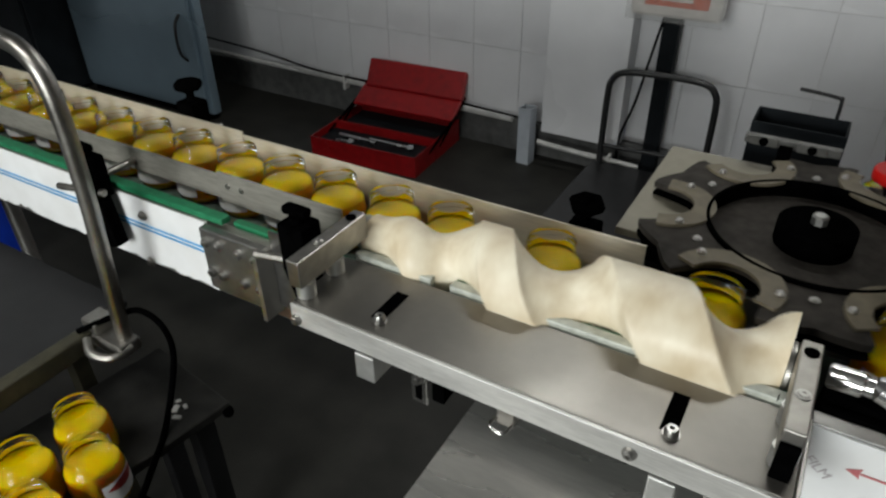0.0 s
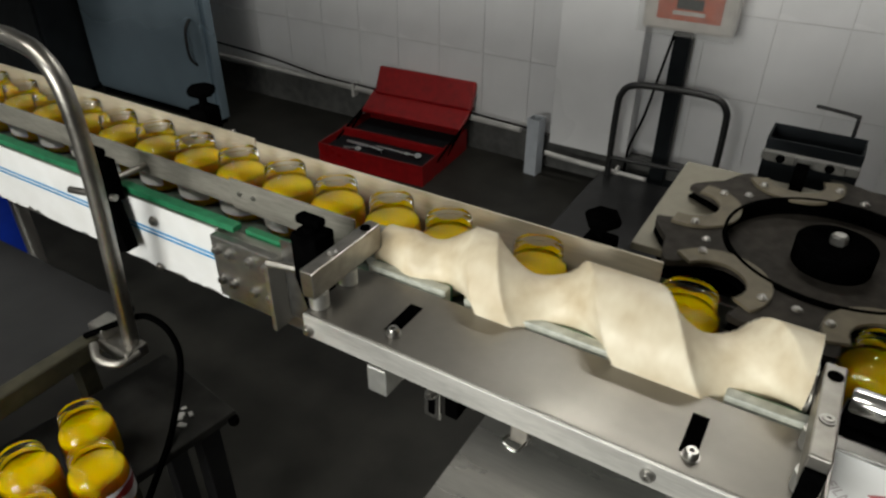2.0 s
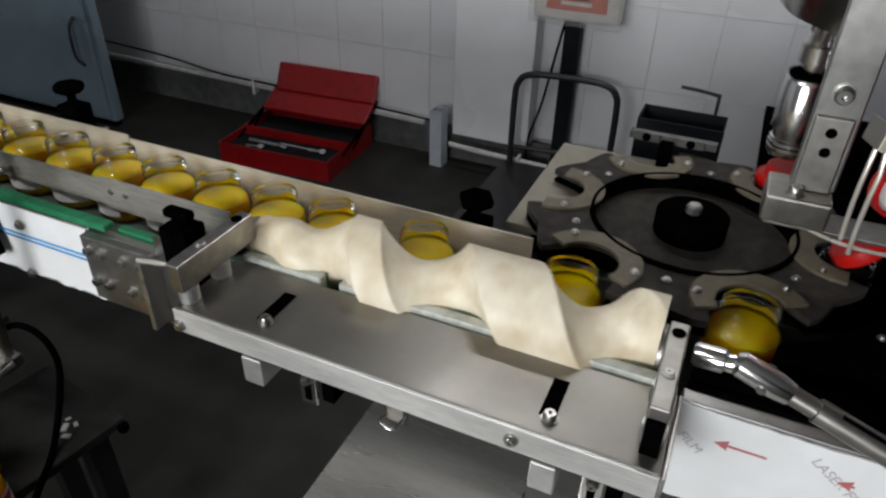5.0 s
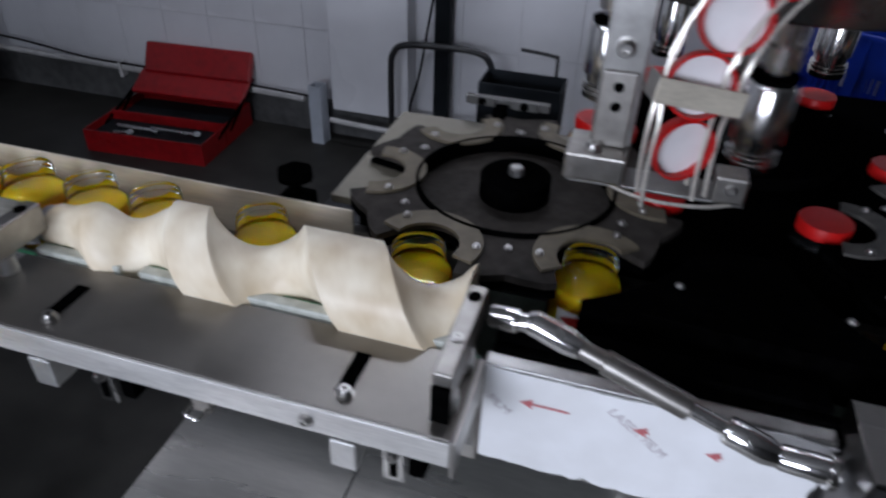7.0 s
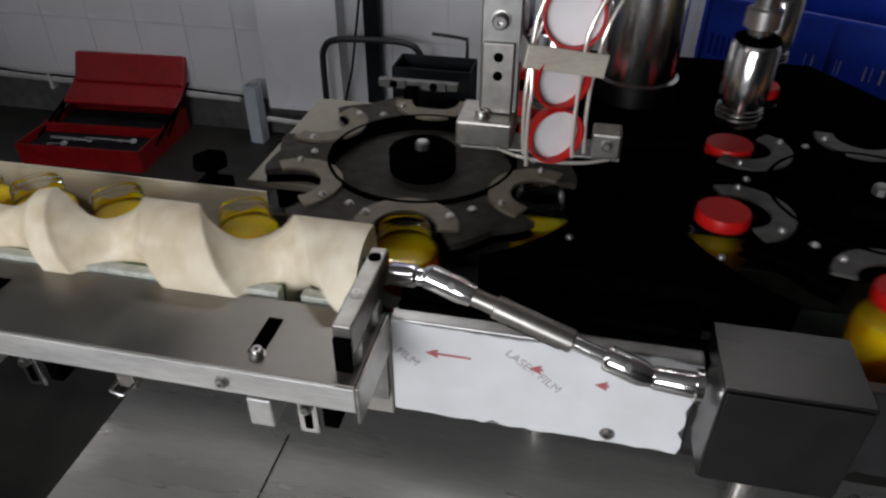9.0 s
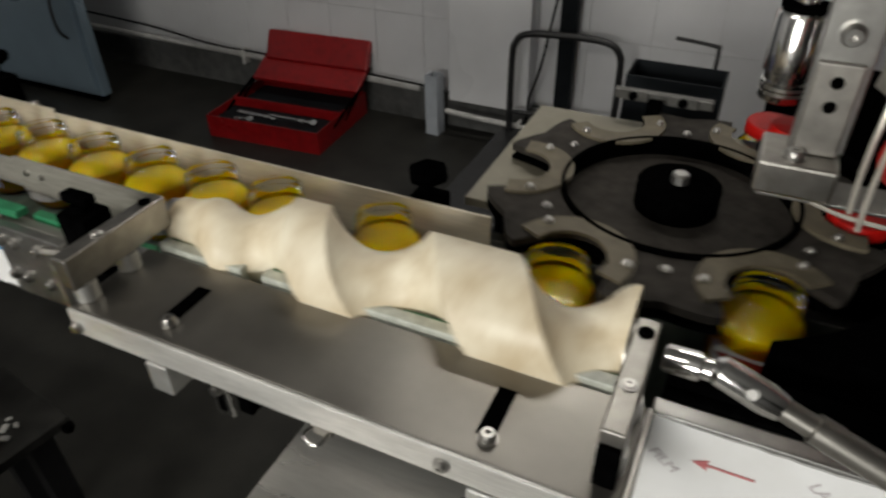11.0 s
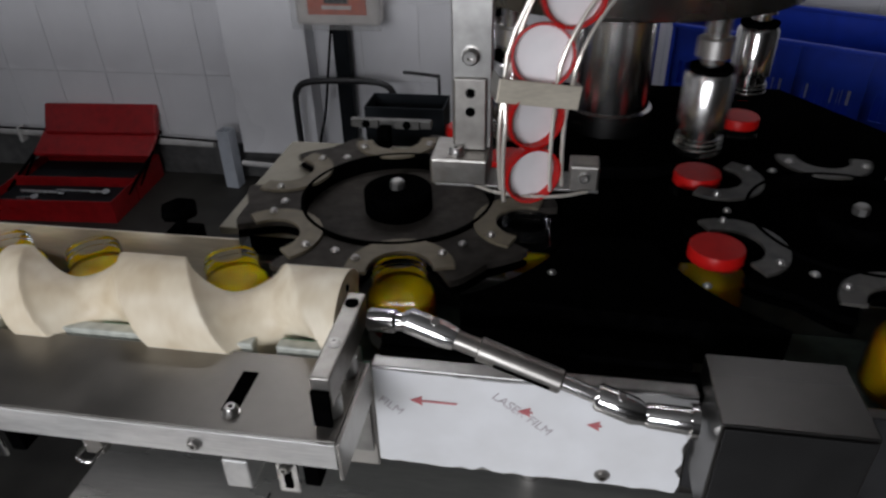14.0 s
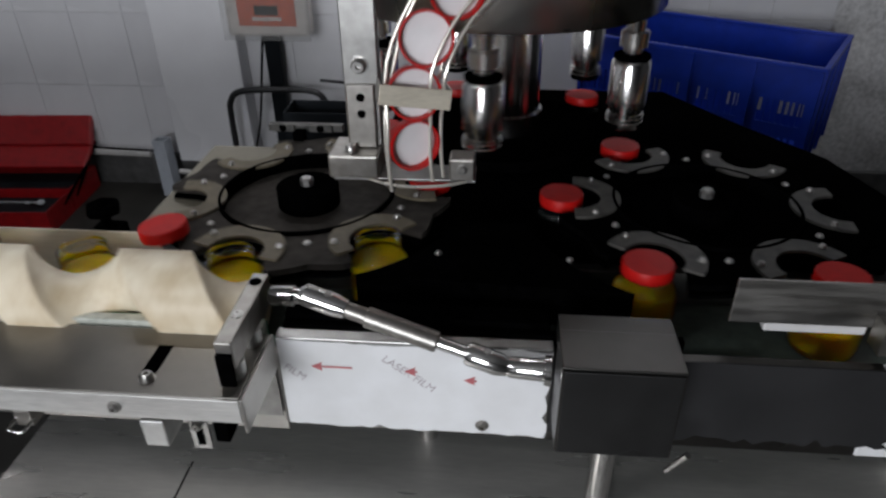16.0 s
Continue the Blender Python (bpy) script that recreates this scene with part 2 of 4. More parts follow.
def along(p0, p1):
    """A frame at p0 whose z runs to p1."""
    d = Vector(p1) - Vector(p0)
    return Matrix.Translation(p0) @ d.to_track_quat("Z", "Y").to_matrix().to_4x4()


def rod(bm, p0, p1, r, seg=16, bev=0.0):
    n = (Vector(p1) - Vector(p0)).length
    prof = [(r, 0), (r, n)] if not bev else [(r - bev, 0), (r, bev), (r, n - bev), (r - bev, n)]
    return lathe(bm, prof, seg, along(p0, p1))


def smooth_path(pts, n=8):
    P = [Vector(p) for p in pts]
    P = [P[0] * 2 - P[1]] + P + [P[-1] * 2 - P[-2]]
    out = []
    for i in range(1, len(P) - 2):
        for k in range(n):
            t = k / n
            a, b, c, d = P[i - 1], P[i], P[i + 1], P[i + 2]
            out.append(0.5 * ((2 * b) + (c - a) * t + (2 * a - 5 * b + 4 * c - d) * t * t + (3 * b - a - 3 * c + d) * t ** 3))
    out.append(P[-2])
    return out


def tube(bm, pts, r, seg=10, n=8, curve=True):
    path = smooth_path(pts, n) if curve else [Vector(p) for p in pts]
    prev, up = None, Vector((0.13, 0.31, 0.94)).normalized()
    for i, p in enumerate(path):
        d = (path[min(i + 1, len(path) - 1)] - path[max(i - 1, 0)]).normalized()
        s = d.cross(up)
        if s.length < 0.1:
            s = d.cross(Vector((1, 0, 0)))
        s.normalize()
        up = s.cross(d).normalized()
        ring = [bm.verts.new(p + r * (math.cos(2 * math.pi * k / seg) * s + math.sin(2 * math.pi * k / seg) * up)) for k in range(seg)]
        if prev:
            for k in range(seg):
                bm.faces.new((prev[k], prev[(k + 1) % seg], ring[(k + 1) % seg], ring[k]))
        else:
            bm.faces.new(ring)
        prev = ring
    bm.faces.new(prev)
    return bm


def poly(bm, pts, z0, z1):
    """A flat plate: an outline in x, y from z0 to z1."""
    a = [bm.verts.new((x, y, z0)) for x, y in pts]
    b = [bm.verts.new((x, y, z1)) for x, y in pts]
    bm.faces.new(a)
    bm.faces.new(b)
    for i in range(len(pts)):
        j = (i + 1) % len(pts)
        bm.faces.new((a[i], a[j], b[j], b[i]))
    return bm


def bolt(parent, loc, axis, r=0.007, h=0.006, material=None):
    """A domed cap screw with a washer."""
    bm = nb()
    m = along(loc, Vector(loc) + Vector(axis))
    lathe(bm, [(r * 1.22, 0), (r * 1.22, 0.0015), (r, 0.0016), (r, h * 0.6), (r * 0.75, h), (r * 0.35, h), (r * 0.3, h * 0.5), (0, h * 0.5)], 12, m)
    return part("bolt", bm, material or BOLT, parent)


# ---- the drive: how many jars have passed the screw's end ----
BEATS = [(-0.9, -1.4), (0.4, 0.0), (1.63, 1.0), (2.63, 2.0), (3.68, 3.0), (4.59, 4.0), (5.5, 5.0), (6.41, 6.0), (7.31, 7.0), (8.1, 8.0), (8.91, 9.0), (9.72, 10.0), (10.52, 11.0), (11.34, 12.0), (12.17, 13.0), (13.02, 14.0), (13.83, 15.0), (14.63, 16.0), (15.44, 17.0), (16.21, 18.0), (17.06, 19.0)]


def hermite(table, v):
    """Smooth curve through a table of (place, value)."""
    if v <= table[0][0]:
        s = (table[1][1] - table[0][1]) / (table[1][0] - table[0][0])
        return table[0][1] + s * (v - table[0][0])
    if v >= table[-1][0]:
        s = (table[-1][1] - table[-2][1]) / (table[-1][0] - table[-2][0])
        return table[-1][1] + s * (v - table[-1][0])
    i = max(k for k in range(len(table) - 1) if table[k][0] <= v)

    def slope(k):
        a, b = table[max(k - 1, 0)], table[min(k + 1, len(table) - 1)]
        return (b[1] - a[1]) / (b[0] - a[0])
    (x0, y0), (x1, y1) = table[i], table[i + 1]
    h = x1 - x0
    t = (v - x0) / h
    return (2 * t ** 3 - 3 * t * t + 1) * y0 + (t ** 3 - 2 * t * t + t) * h * slope(i) + (3 * t * t - 2 * t ** 3) * y1 + (t ** 3 - t * t) * h * slope(i + 1)


def beat(t):
    return hermite(BEATS, t)


BELT_Z, BELT_Y = 0.753, 0.857
C1, C2, RP = (0.022, 1.057), (0.65, 1.057), 0.2
CT, RT, TURN = (0.336, 1.372), 0.237, 72.0
INFEED = [(-5.33, -0.734), (-4.33, -0.629), (-3.33, -0.524), (-2.33, -0.421), (-1.33, -0.262), (-0.33, -0.050), (0.0, 0.022)]
LEAVE = 38.3
U1 = (90 + LEAVE) / 60
U2 = U1 + (180 + 2 * LEAVE) / 60
U3 = U2 + (90 + LEAVE) / 60


LAG_2 = 17.0
C2V = Vector((C2[0], C2[1]))


def on_circle(c, a):
    return Vector((c[0] + RP * math.cos(radians(a)), c[1] + RP * math.sin(radians(a))))


def jar_place(u, k):
    """Where jar k stands, u beats after it left the screw."""
    if u <= 0:
        return hermite(INFEED, u), BELT_Y

    def leg(n):
        if n == 0:
            return on_circle(C1, -90 + 60 * u)
        if n == 1:
            a = radians(26 - TURN * (u - 5))
            return Vector((CT[0] + RT * math.cos(a), CT[1] + RT * math.sin(a)))
        if n == 2:
            return C2V + (on_circle(C2, 180 - LEAVE + LAG_2 + 60 * (u - U2)) - C2V) * 1.10
        return Vector((min(C2[0] + 0.03 + 0.209 * (u - U3 + LAG_2 / 60), 3.9 - 0.105 * (k + 9)), BELT_Y))
    p = leg(0)
    for n, at in ((1, U1), (2, U2 - 0.25), (3, U3 - LAG_2 / 60 - 0.1)):
        f = (u - at + 0.2) / 0.4
        if f <= 0:
            break
        f = min(1.0, f)
        p = p.lerp(leg(n), f * f * (3 - 2 * f))
    return p.x, p.y


# ---- the room ----
def wall(name, x0, x1, y0, y1, z0, z1, material=TILE):
    ob = link(name, bx(x0, x1, y0, y1, z0, z1), material)
    return tagged(ob, "plain factory wall", "wall", kind="structure")


WY = 2.78
floor = tagged(link("floor", bx(-4.4, 4.4, -2.6, WY, -0.1, 0.0), FLOOR), "dark smooth cement factory floor", "floor", kind="structure")
tagged(link("ceiling", bx(-4.4, 4.4, -2.6, WY, 2.9, 3.0), CEIL), "plain pale painted ceiling", "ceiling", kind="structure")
north = tagged(link("wall_north", bx(-4.5, 4.5, WY, WY + 0.15, -0.1, 3.0), GROUT), "wall of white tiles with thin grey joints", "wall", kind="structure")
def south_wall():
    bm = nb()
    x0, x1 = WIN_X
    z0, z1 = WIN_Z
    box(bm, -4.5, x0, -2.75, -2.6, -0.1, 3.0)
    box(bm, x1, 4.5, -2.75, -2.6, -0.1, 3.0)
    box(bm, x0, x1, -2.75, -2.6, -0.1, z0)
    box(bm, x0, x1, -2.75, -2.6, z1, 3.0)
    tagged(link("wall_south", bm, SKIRT), "plain grey factory wall with a window", "wall", kind="structure")
    w = tagged(new("window_1"), "two-paned aluminium window letting in daylight", "window", kind="structure")
    for a, b in ((x0, x0 + 0.04), (-0.67, -0.63), (x1 - 0.04, x1)):
        part("window_frame", bx(a, b, -2.70, -2.65, z0, z1, bevel=0.003), ALU, w, smooth=False)
    for a, b in ((z0, z0 + 0.04), (z1 - 0.04, z1)):
        for c, d in ((x0 + 0.04, -0.67), (-0.63, x1 - 0.04)):
            part("window_frame", bx(c, d, -2.699, -2.651, a, b), ALU, w, smooth=False)
    for c, d in ((x0 + 0.04, -0.67), (-0.63, x1 - 0.04)):
        part("pane", bx(c, d, -2.678, -2.672, z0 + 0.04, z1 - 0.04), ACRYL, w, smooth=False)


south_wall()
wall("wall_west", -4.55, -4.4, -2.6, WY, -0.1, 3.0)
wall("wall_east", 4.4, 4.55, -2.6, WY, -0.1, 3.0, SKIRT)
tagged(link("baseboard", bx(-4.4, 4.4, WY - 0.03, WY - 0.002, 0.0, 0.15, bevel=0.004), SKIRT), "grey cement skirting along the wall's foot", "skirting", kind="structure")
# pilaster beside the post
pil = tagged(link("pilaster", bx(-1.04, -0.705, WY - 0.10, WY - 0.002, 0.15, 2.9, bevel=0.004), TILE), "white tiled pilaster on the wall", "pilaster", kind="structure")


def fixture(x, y, z):
    lamp = thing("ceiling_light", "white fluorescent ceiling light, lit", "ceiling light", "ceiling lights", pose(x, y, z))
    part("housing", bx(-0.62, 0.62, -0.09, 0.09, 0.0, 0.148, bevel=0.01), CEIL, lamp, smooth=False)
    for dy in (-0.045, 0.045):
        if z < 2.7:
            part("hanger", rod(nb(), (dy * 10, 0, 0.146), (dy * 10, 0, 2.9 - z), 0.006), STEEL_DULL, lamp)
        part("tube", rod(nb(), (-0.6, dy, -0.014), (0.6, dy, -0.014), 0.013), GLOW, lamp)


for lx, ly, lz, p in TUBES:
    fixture(lx, ly, lz + 0.002)

# ---- conveyor ----
FY = 0.727
conv = thing("conveyor", "long steel slat conveyor with film-wrapped sides", "conveyor")
part("belt", bx(-3.7, 4.1, 0.765, 0.95, 0.72, BELT_Z - 0.004), BELT, conv, "dark green slat belt", smooth=False)
part("side_frame", bx(-3.7, -0.80, FY + 0.002, FY + 0.02, 0.668, 0.806, bevel=0.002), STEEL, conv, smooth=False)


def torn(x0, x1, z0, z1, y, thick, rag, ragged, step=0.012):
    """A sheet of film on the side whose named edges are torn unevenly."""
    rnd = random.Random(int(x0 * 1000) + 7)

    def bite(edge):
        return rnd.uniform(0, rag) * (2.2 if rnd.random() < 0.12 else 1.0) if edge in ragged else 0.0
    nx, nz = max(3, int((x1 - x0) / step)), max(3, int((z1 - z0) / step))
    pts = [(x0 + (x1 - x0) * i / nx, z0 + bite("bottom")) for i in range(nx)]
    pts += [(x1 - bite("end"), z0 + (z1 - z0) * i / nz) for i in range(nz)]
    pts += [(x1 - (x1 - x0) * i / nx, z1 - bite("top")) for i in range(nx)]
    pts += [(x0 + bite("start"), z1 - (z1 - z0) * i / nz) for i in range(nz)]
    bm = nb()
    f = bm.faces.new([bm.verts.new((px, y, pz)) for px, pz in pts])
    r = bmesh.ops.extrude_face_region(bm, geom=[f])
    bmesh.ops.translate(bm, vec=(0, thick, 0), verts=[v for v in r["geom"] if isinstance(v, bmesh.types.BMVert)])
    bmesh.ops.triangulate(bm, faces=bm.faces[:])
    return bm


part("side_film", torn(-3.7, -0.803, 0.670, 0.804, FY, 0.0018, 0.006, ("bottom", "end")), FILM, conv, "white protective film with thin blue lines", smooth=False)
part("wear_strip", bx(-3.7, -0.765, FY + 0.003, FY + 0.022, 0.807, 0.818, bevel=0.002), GREEN, conv, "green plastic wear strip", smooth=False)
part("side_frame", bx(-0.80, 0.06, FY + 0.002, FY + 0.02, 0.668, 0.80, bevel=0.002), STEEL, conv, smooth=False)
part("side_frame", bx(0.061, 0.404, FY - 0.0015, FY + 0.018, 0.684, 0.833, bevel=0.002), STEEL_DULL, conv, smooth=False)
part("side_film", torn(0.0635, 0.4035, 0.686, 0.831, FY - 0.004, 0.0022, 0.0035, ("bottom", "top", "end")), FILM, conv, "white protective film with red arrows", smooth=False)
part("side_frame", bx(0.404, 0.79, FY, FY + 0.018, 0.682, 0.822, bevel=0.002), COVER, conv, "dark steel side under the torn film", smooth=False)
part("side_film", torn(0.405, 0.835, 0.696, 0.826, FY - 0.0035, 0.003, 0.013, ("bottom", "end")), GREYDECK, conv, "dark grey film, torn along its foot", smooth=False)
part("side_film", bx(0.79, 4.1, FY, FY + 0.018, 0.682, 0.822, bevel=0.003), FILM, conv, "white protective film", smooth=False)
part("back_frame", bx(-3.7, 4.1, 0.953, 0.972, 0.668, 0.80, bevel=0.002), STEEL_DULL, conv, smooth=False)
part("wear_strip", bx(-0.76, 0.05, FY + 0.022, FY + 0.034, 0.795, 0.806), GREEN, conv, "green plastic wear strip", smooth=False)
for z in (0.752, 0.744):
    part("blue_line", bx(-3.6, -0.81, FY - 0.0025, FY - 0.0005, z, z + 0.0025), BLUEINK, conv, "thin printed blue line", smooth=False)
for lx in (-3.2, -1.9, 1.6, 3.6):
    for ly in (0.75, 0.94):
        part("leg", rod(nb(), (lx, ly, 0.0), (lx, ly, 0.668), 0.02), STEEL, conv)
# film bolts
for x, z in ((-0.952, 0.774), (-0.966, 0.676), (-1.42, 0.774), (0.32, 0.703)):
    bolt(conv, (x, FY - 0.003, z), (0, -1, 0), 0.0075, 0.006, STEEL_BAR)
# printed arrows and words on the film


def ink(name, body, size, m, material, parent):
    c = bpy.data.curves.new(name, "FONT")
    c.body, c.size, c.extrude = body, size, 0.0002
    ob = new(name, c)
    bpy.context.view_layer.update()
    me = bpy.data.meshes.new_from_object(ob.evaluated_get(bpy.context.evaluated_depsgraph_get()))
    bpy.data.objects.remove(ob)
    me.materials.append(material)
    o = new(name, me)
    o.parent = parent
    o.matrix_basis = m
    return o


def arrow(x, z, n):
    bm = nb()
    vs = [(0, 0), (0.014, 0.007), (0.0125, 0.0012), (n, 0.0012), (n, -0.0012), (0.0125, -0.0012), (0.014, -0.007)]
    f = bm.faces.new([bm.verts.new((px, 0, pz)) for px, pz in vs])
    r = bmesh.ops.extrude_face_region(bm, geom=[f])
    bmesh.ops.translate(bm, vec=(0, 0.0004, 0), verts=[v for v in r["geom"] if isinstance(v, bmesh.types.BMVert)])
    o = part("printed_arrow", bm, REDINK, conv, "printed red arrow", smooth=False)
    o.matrix_basis = pose(x, FY - 0.0052, z)


arrow(0.104, 0.791, 0.052)
arrow(0.222, 0.790, 0.016)
arrow(0.296, 0.780, 0.016)
ink("printed_word", "LASER FILM", 0.016, pose(0.193, FY - 0.0046, 0.806, 90, 38, 0), GREYINK, conv)
ink("printed_word", "FILM", 0.016, pose(0.066, FY - 0.0046, 0.785, 90, 38, 0), GREYINK, conv)

# bolted joint plate on the side
jp = thing("joint_plate", "brushed steel joint plate with eight screws", "bracket")
part("plate", bx(-0.80, -0.667, 0.712, 0.726, 0.690, 0.804, bevel=0.002), STEEL_DULL, jp, smooth=False)
for x in (-0.787, -0.762, -0.718, -0.685):
    for z in (0.781, 0.725):
        bolt(jp, (x, 0.712, z), (0, -1, 0), 0.0075, 0.008)
for x in (-0.6665,):
    part("end_gusset", bx(x, x + 0.008, 0.69, 0.729, 0.688, 0.806, bevel=0.001), STEEL, jp, smooth=False)

# base plate that carries the screw
bp = thing("screw_base", "bent brushed steel base plate under the feed screw", "base plate")
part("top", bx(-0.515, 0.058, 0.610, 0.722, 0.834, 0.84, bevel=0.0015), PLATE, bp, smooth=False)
# same bent sheet as the top, coloured lighter where its fold catches light
part("lip", bx(-0.515, 0.058, 0.606, 0.6095, 0.806, 0.839, bevel=0.001), LIP_LIT, bp, smooth=False)
part("web", bx(-0.66, 0.056, 0.7225, 0.7258, 0.70, 0.835), STEEL_DULL, bp, smooth=False)
part("end_plate", bx(0.0585, 0.0625, 0.607, 0.722, 0.79, 0.84, bevel=0.001), STEEL, bp, smooth=False)
for sx in (-0.412, -0.067):
    part("slot", bx(sx, sx + 0.017, 0.634, 0.690, 0.8402, 0.8412), BLACK, bp, "dark adjusting slot", smooth=False)
for sx in (-0.398, -0.055):
    bolt(bp, (sx, 0.632, 0.8404), (0, 0, 1), 0.0075, 0.009)
for x, z in ((-0.507, 0.807), (-0.085, 0.812)):
    bolt(bp, (x, 0.6055, z + 0.01), (0, -1, 0), 0.0065, 0.006)


def latch(x, kind):
    t = thing("toggle_latch", "small chrome latch under the base plate's lip", "latch", "latches")
    if kind:
        part("strap", bx(x - 0.011, x + 0.011, 0.615, 0.619, 0.752, 0.806, bevel=0.001), CHROME, t, smooth=False)
        part("slot", bx(x - 0.004, x + 0.004, 0.6135, 0.6148, 0.760, 0.785), BLACK, t, smooth=False)
        bolt(t, (x, 0.6145, 0.792), (0, -1, 0), 0.006, 0.007)
        part("block", bx(x + 0.013, x + 0.030, 0.622, 0.66, 0.756, 0.80, bevel=0.002), BLACK, t, smooth=False)
    else:
        part("block", bx(x - 0.014, x + 0.014, 0.607, 0.665, 0.760, 0.800, bevel=0.002), ALU, t, smooth=False)
        part("stem", bx(x - 0.006, x + 0.006, 0.63, 0.65, 0.800, 0.833), STEEL_BAR, t, smooth=False)


for x, kind in ((-0.408, 0), (-0.335, 1), (-0.05, 0), (0.0, 1)):
    latch(x, kind)
clip = thing("spring_clip", "small chrome spring clip under the base plate", "clip")
part("hook", tube(nb(), [(-0.240, 0.64, 0.760), (-0.244, 0.622, 0.757), (-0.226, 0.620, 0.755), (-0.221, 0.64, 0.760)], 0.0022), CHROME, clip)
part("body", bx(-0.243, -0.220, 0.634, 0.656, 0.750, 0.776, bevel=0.002), STEEL_BAR, clip, smooth=False)
part("stem", bx(-0.237, -0.227, 0.64, 0.652, 0.776, 0.833), STEEL_BAR, clip, smooth=False)

# clear worn strip between plate and belt, with two dark gaps
gs = thing("guide_strip", "worn greenish plastic strip beside the belt", "guide strip")
for x0, x1 in ((-0.505, -0.385), (-0.358, -0.072), (-0.045, 0.048)):
    part("strip", bx(x0, x1, 0.7265, 0.742, 0.806, 0.846, bevel=0.002), CLEARSTRIP, gs, smooth=False)
    part("edge", bx(x0 + 0.001, x1 - 0.001, 0.7425, 0.747, 0.806, 0.842), GREEN, gs, smooth=False)

# guide rails
rail = thing("guide_rail", "thin folded steel guide rail behind the jars", "guide rail", "guide rails")
part("rail", bx(-0.885, -0.165, 0.911, 0.914, 0.79, 0.862, bevel=0.0006), RAIL, rail, smooth=False)
part("rail", bx(-3.7, -0.89, 0.914, 0.917, 0.80, 0.866, bevel=0.0006), RAIL, rail, smooth=False)
for x in (-3.4, -2.3, -1.06, -0.266):
    part("stay", bx(x - 0.012, x + 0.012, 0.917, 0.9525, 0.79, 0.806), STEEL_BAR, rail, smooth=False)
rail2 = thing("guide_rail", "flat steel guide rail before the jars", "guide rail", "guide rails")
part("rail", bx(-3.7, -0.82, 0.793, 0.797, 0.808, 0.852, bevel=0.0006), FRONTRAIL, rail2, smooth=False)
part("rail", bx(-0.825, -0.575, 0.789, 0.793, 0.806, 0.860, bevel=0.0006), FRONTRAIL, rail2, smooth=False)
bolt(rail2, (-0.775, 0.789, 0.838), (0, -1, 0), 0.004, 0.004)
bolt(rail2, (-0.805, 0.789, 0.838), (0, -1, 0), 0.004, 0.004)
for x in (-3.3, -2.2, -1.04):
    part("stay", rod(nb(), (x, 0.735, 0.826), (x, 0.793, 0.826), 0.006), STEEL_BAR, rail2)


def clamp(x, y, z, flip, label):
    """A black rail clamp: body with a bevelled tongue, a knob and a steel pin."""
    t = thing("rail_clamp", label, "clamp", "rail clamps")
    part("body", bx(x - 0.022, x + 0.022, y - 0.02, y + 0.02, z - 0.045, z + 0.03, bevel=0.004), BLACK, t)
    bm = nb()
    if flip:
        lathe(bm, [(0.011, 0), (0.011, 0.009)], 12, pose(x, y, z + 0.03))
        box(bm, x - 0.020, x + 0.020, y - 0.009, y + 0.009, z + 0.0392, z + 0.052, bevel=0.004)
    else:
        lathe(bm, [(0.008, 0), (0.008, 0.018), (0.024, 0.022), (0.027, 0.030), (0.024, 0.037), (0.010, 0.040), (0, 0.040)], 6, pose(x, y, z + 0.03))
    part("knob", bm, BLACK, t)
    if flip:
        bm = nb()
        w = [(x - 0.03, z - 0.045), (x + 0.022, z - 0.045), (x + 0.034, z - 0.13), (x + 0.002, z - 0.142)]
        a = [bm.verts.new((px, y - 0.012, pz)) for px, pz in w]
        b = [bm.verts.new((px, y + 0.010, pz)) for px, pz in w]
        bm.faces.new(a)
        bm.faces.new(b)
        for i in range(4):
            bm.faces.new((a[i], a[(i + 1) % 4], b[(i + 1) % 4], b[i]))
        part("tongue", bm, BLACK, t, smooth=False)
        part("pin", rod(nb(), (x - 0.07, y - 0.02, z - 0.035), (x + 0.03, y - 0.004, z - 0.03), 0.006), STEEL_BAR, t)
    else:
        part("pin", rod(nb(), (x - 0.01, y - 0.035, z - 0.02), (x + 0.06, y + 0.01, z - 0.012), 0.005), STEEL_BAR, t)
    return t


clamp(-1.03, 0.703, 0.846, 1, "black plastic rail clamp with a winged knob, on the conveyor's side")
clamp(-0.572, 0.698, 0.862, 1, "black plastic rail clamp with a knob beside the feed screw")
clamp(-1.045, 0.945, 0.855, 0, "black plastic rail clamp with a mushroom knob behind the rail")
clamp(-0.262, 0.945, 0.822, 0, "black plastic rail clamp with a small knob behind the rail")

# bearing bars
for x0, y0, y1, foot, lab in ((-0.517, 0.612, 0.749, 0, "grey steel bearing bar at the screw's thin end"), (0.032, 0.630, 0.765, 1, "grey steel bearing bar at the screw's thick end")):
    t = thing("bearing_bar", lab, "bearing bar", "bearing bars")
    part("bar", bx(x0, x0 + 0.020, y0, y1, 0.862, 0.900, bevel=0.002), STEEL_BAR, t, smooth=False)
    for y in (y0 + 0.018, y0 + 0.075):
        part("pillar", rod(nb(), (x0 + 0.010, y, 0.8405), (x0 + 0.010, y, 0.862), 0.0125), ALU, t)
    if foot:
        part("foot", bx(x0 + 0.001, x0 + 0.019, y0 - 0.0055, y0 - 0.0005, 0.842, 0.886, bevel=0.001), BLACK, t, smooth=False)
    bolt(t, (x0 + 0.010, y1 - 0.02, 0.9002), (0, 0, 1), 0.006, 0.003, BLACK)
    bolt(t, (x0 + 0.010, y0 + 0.05, 0.9002), (0, 0, 1), 0.006, 0.003)

# ---- feed screw ----
SA, SR = (0.774, 0.850), 0.061


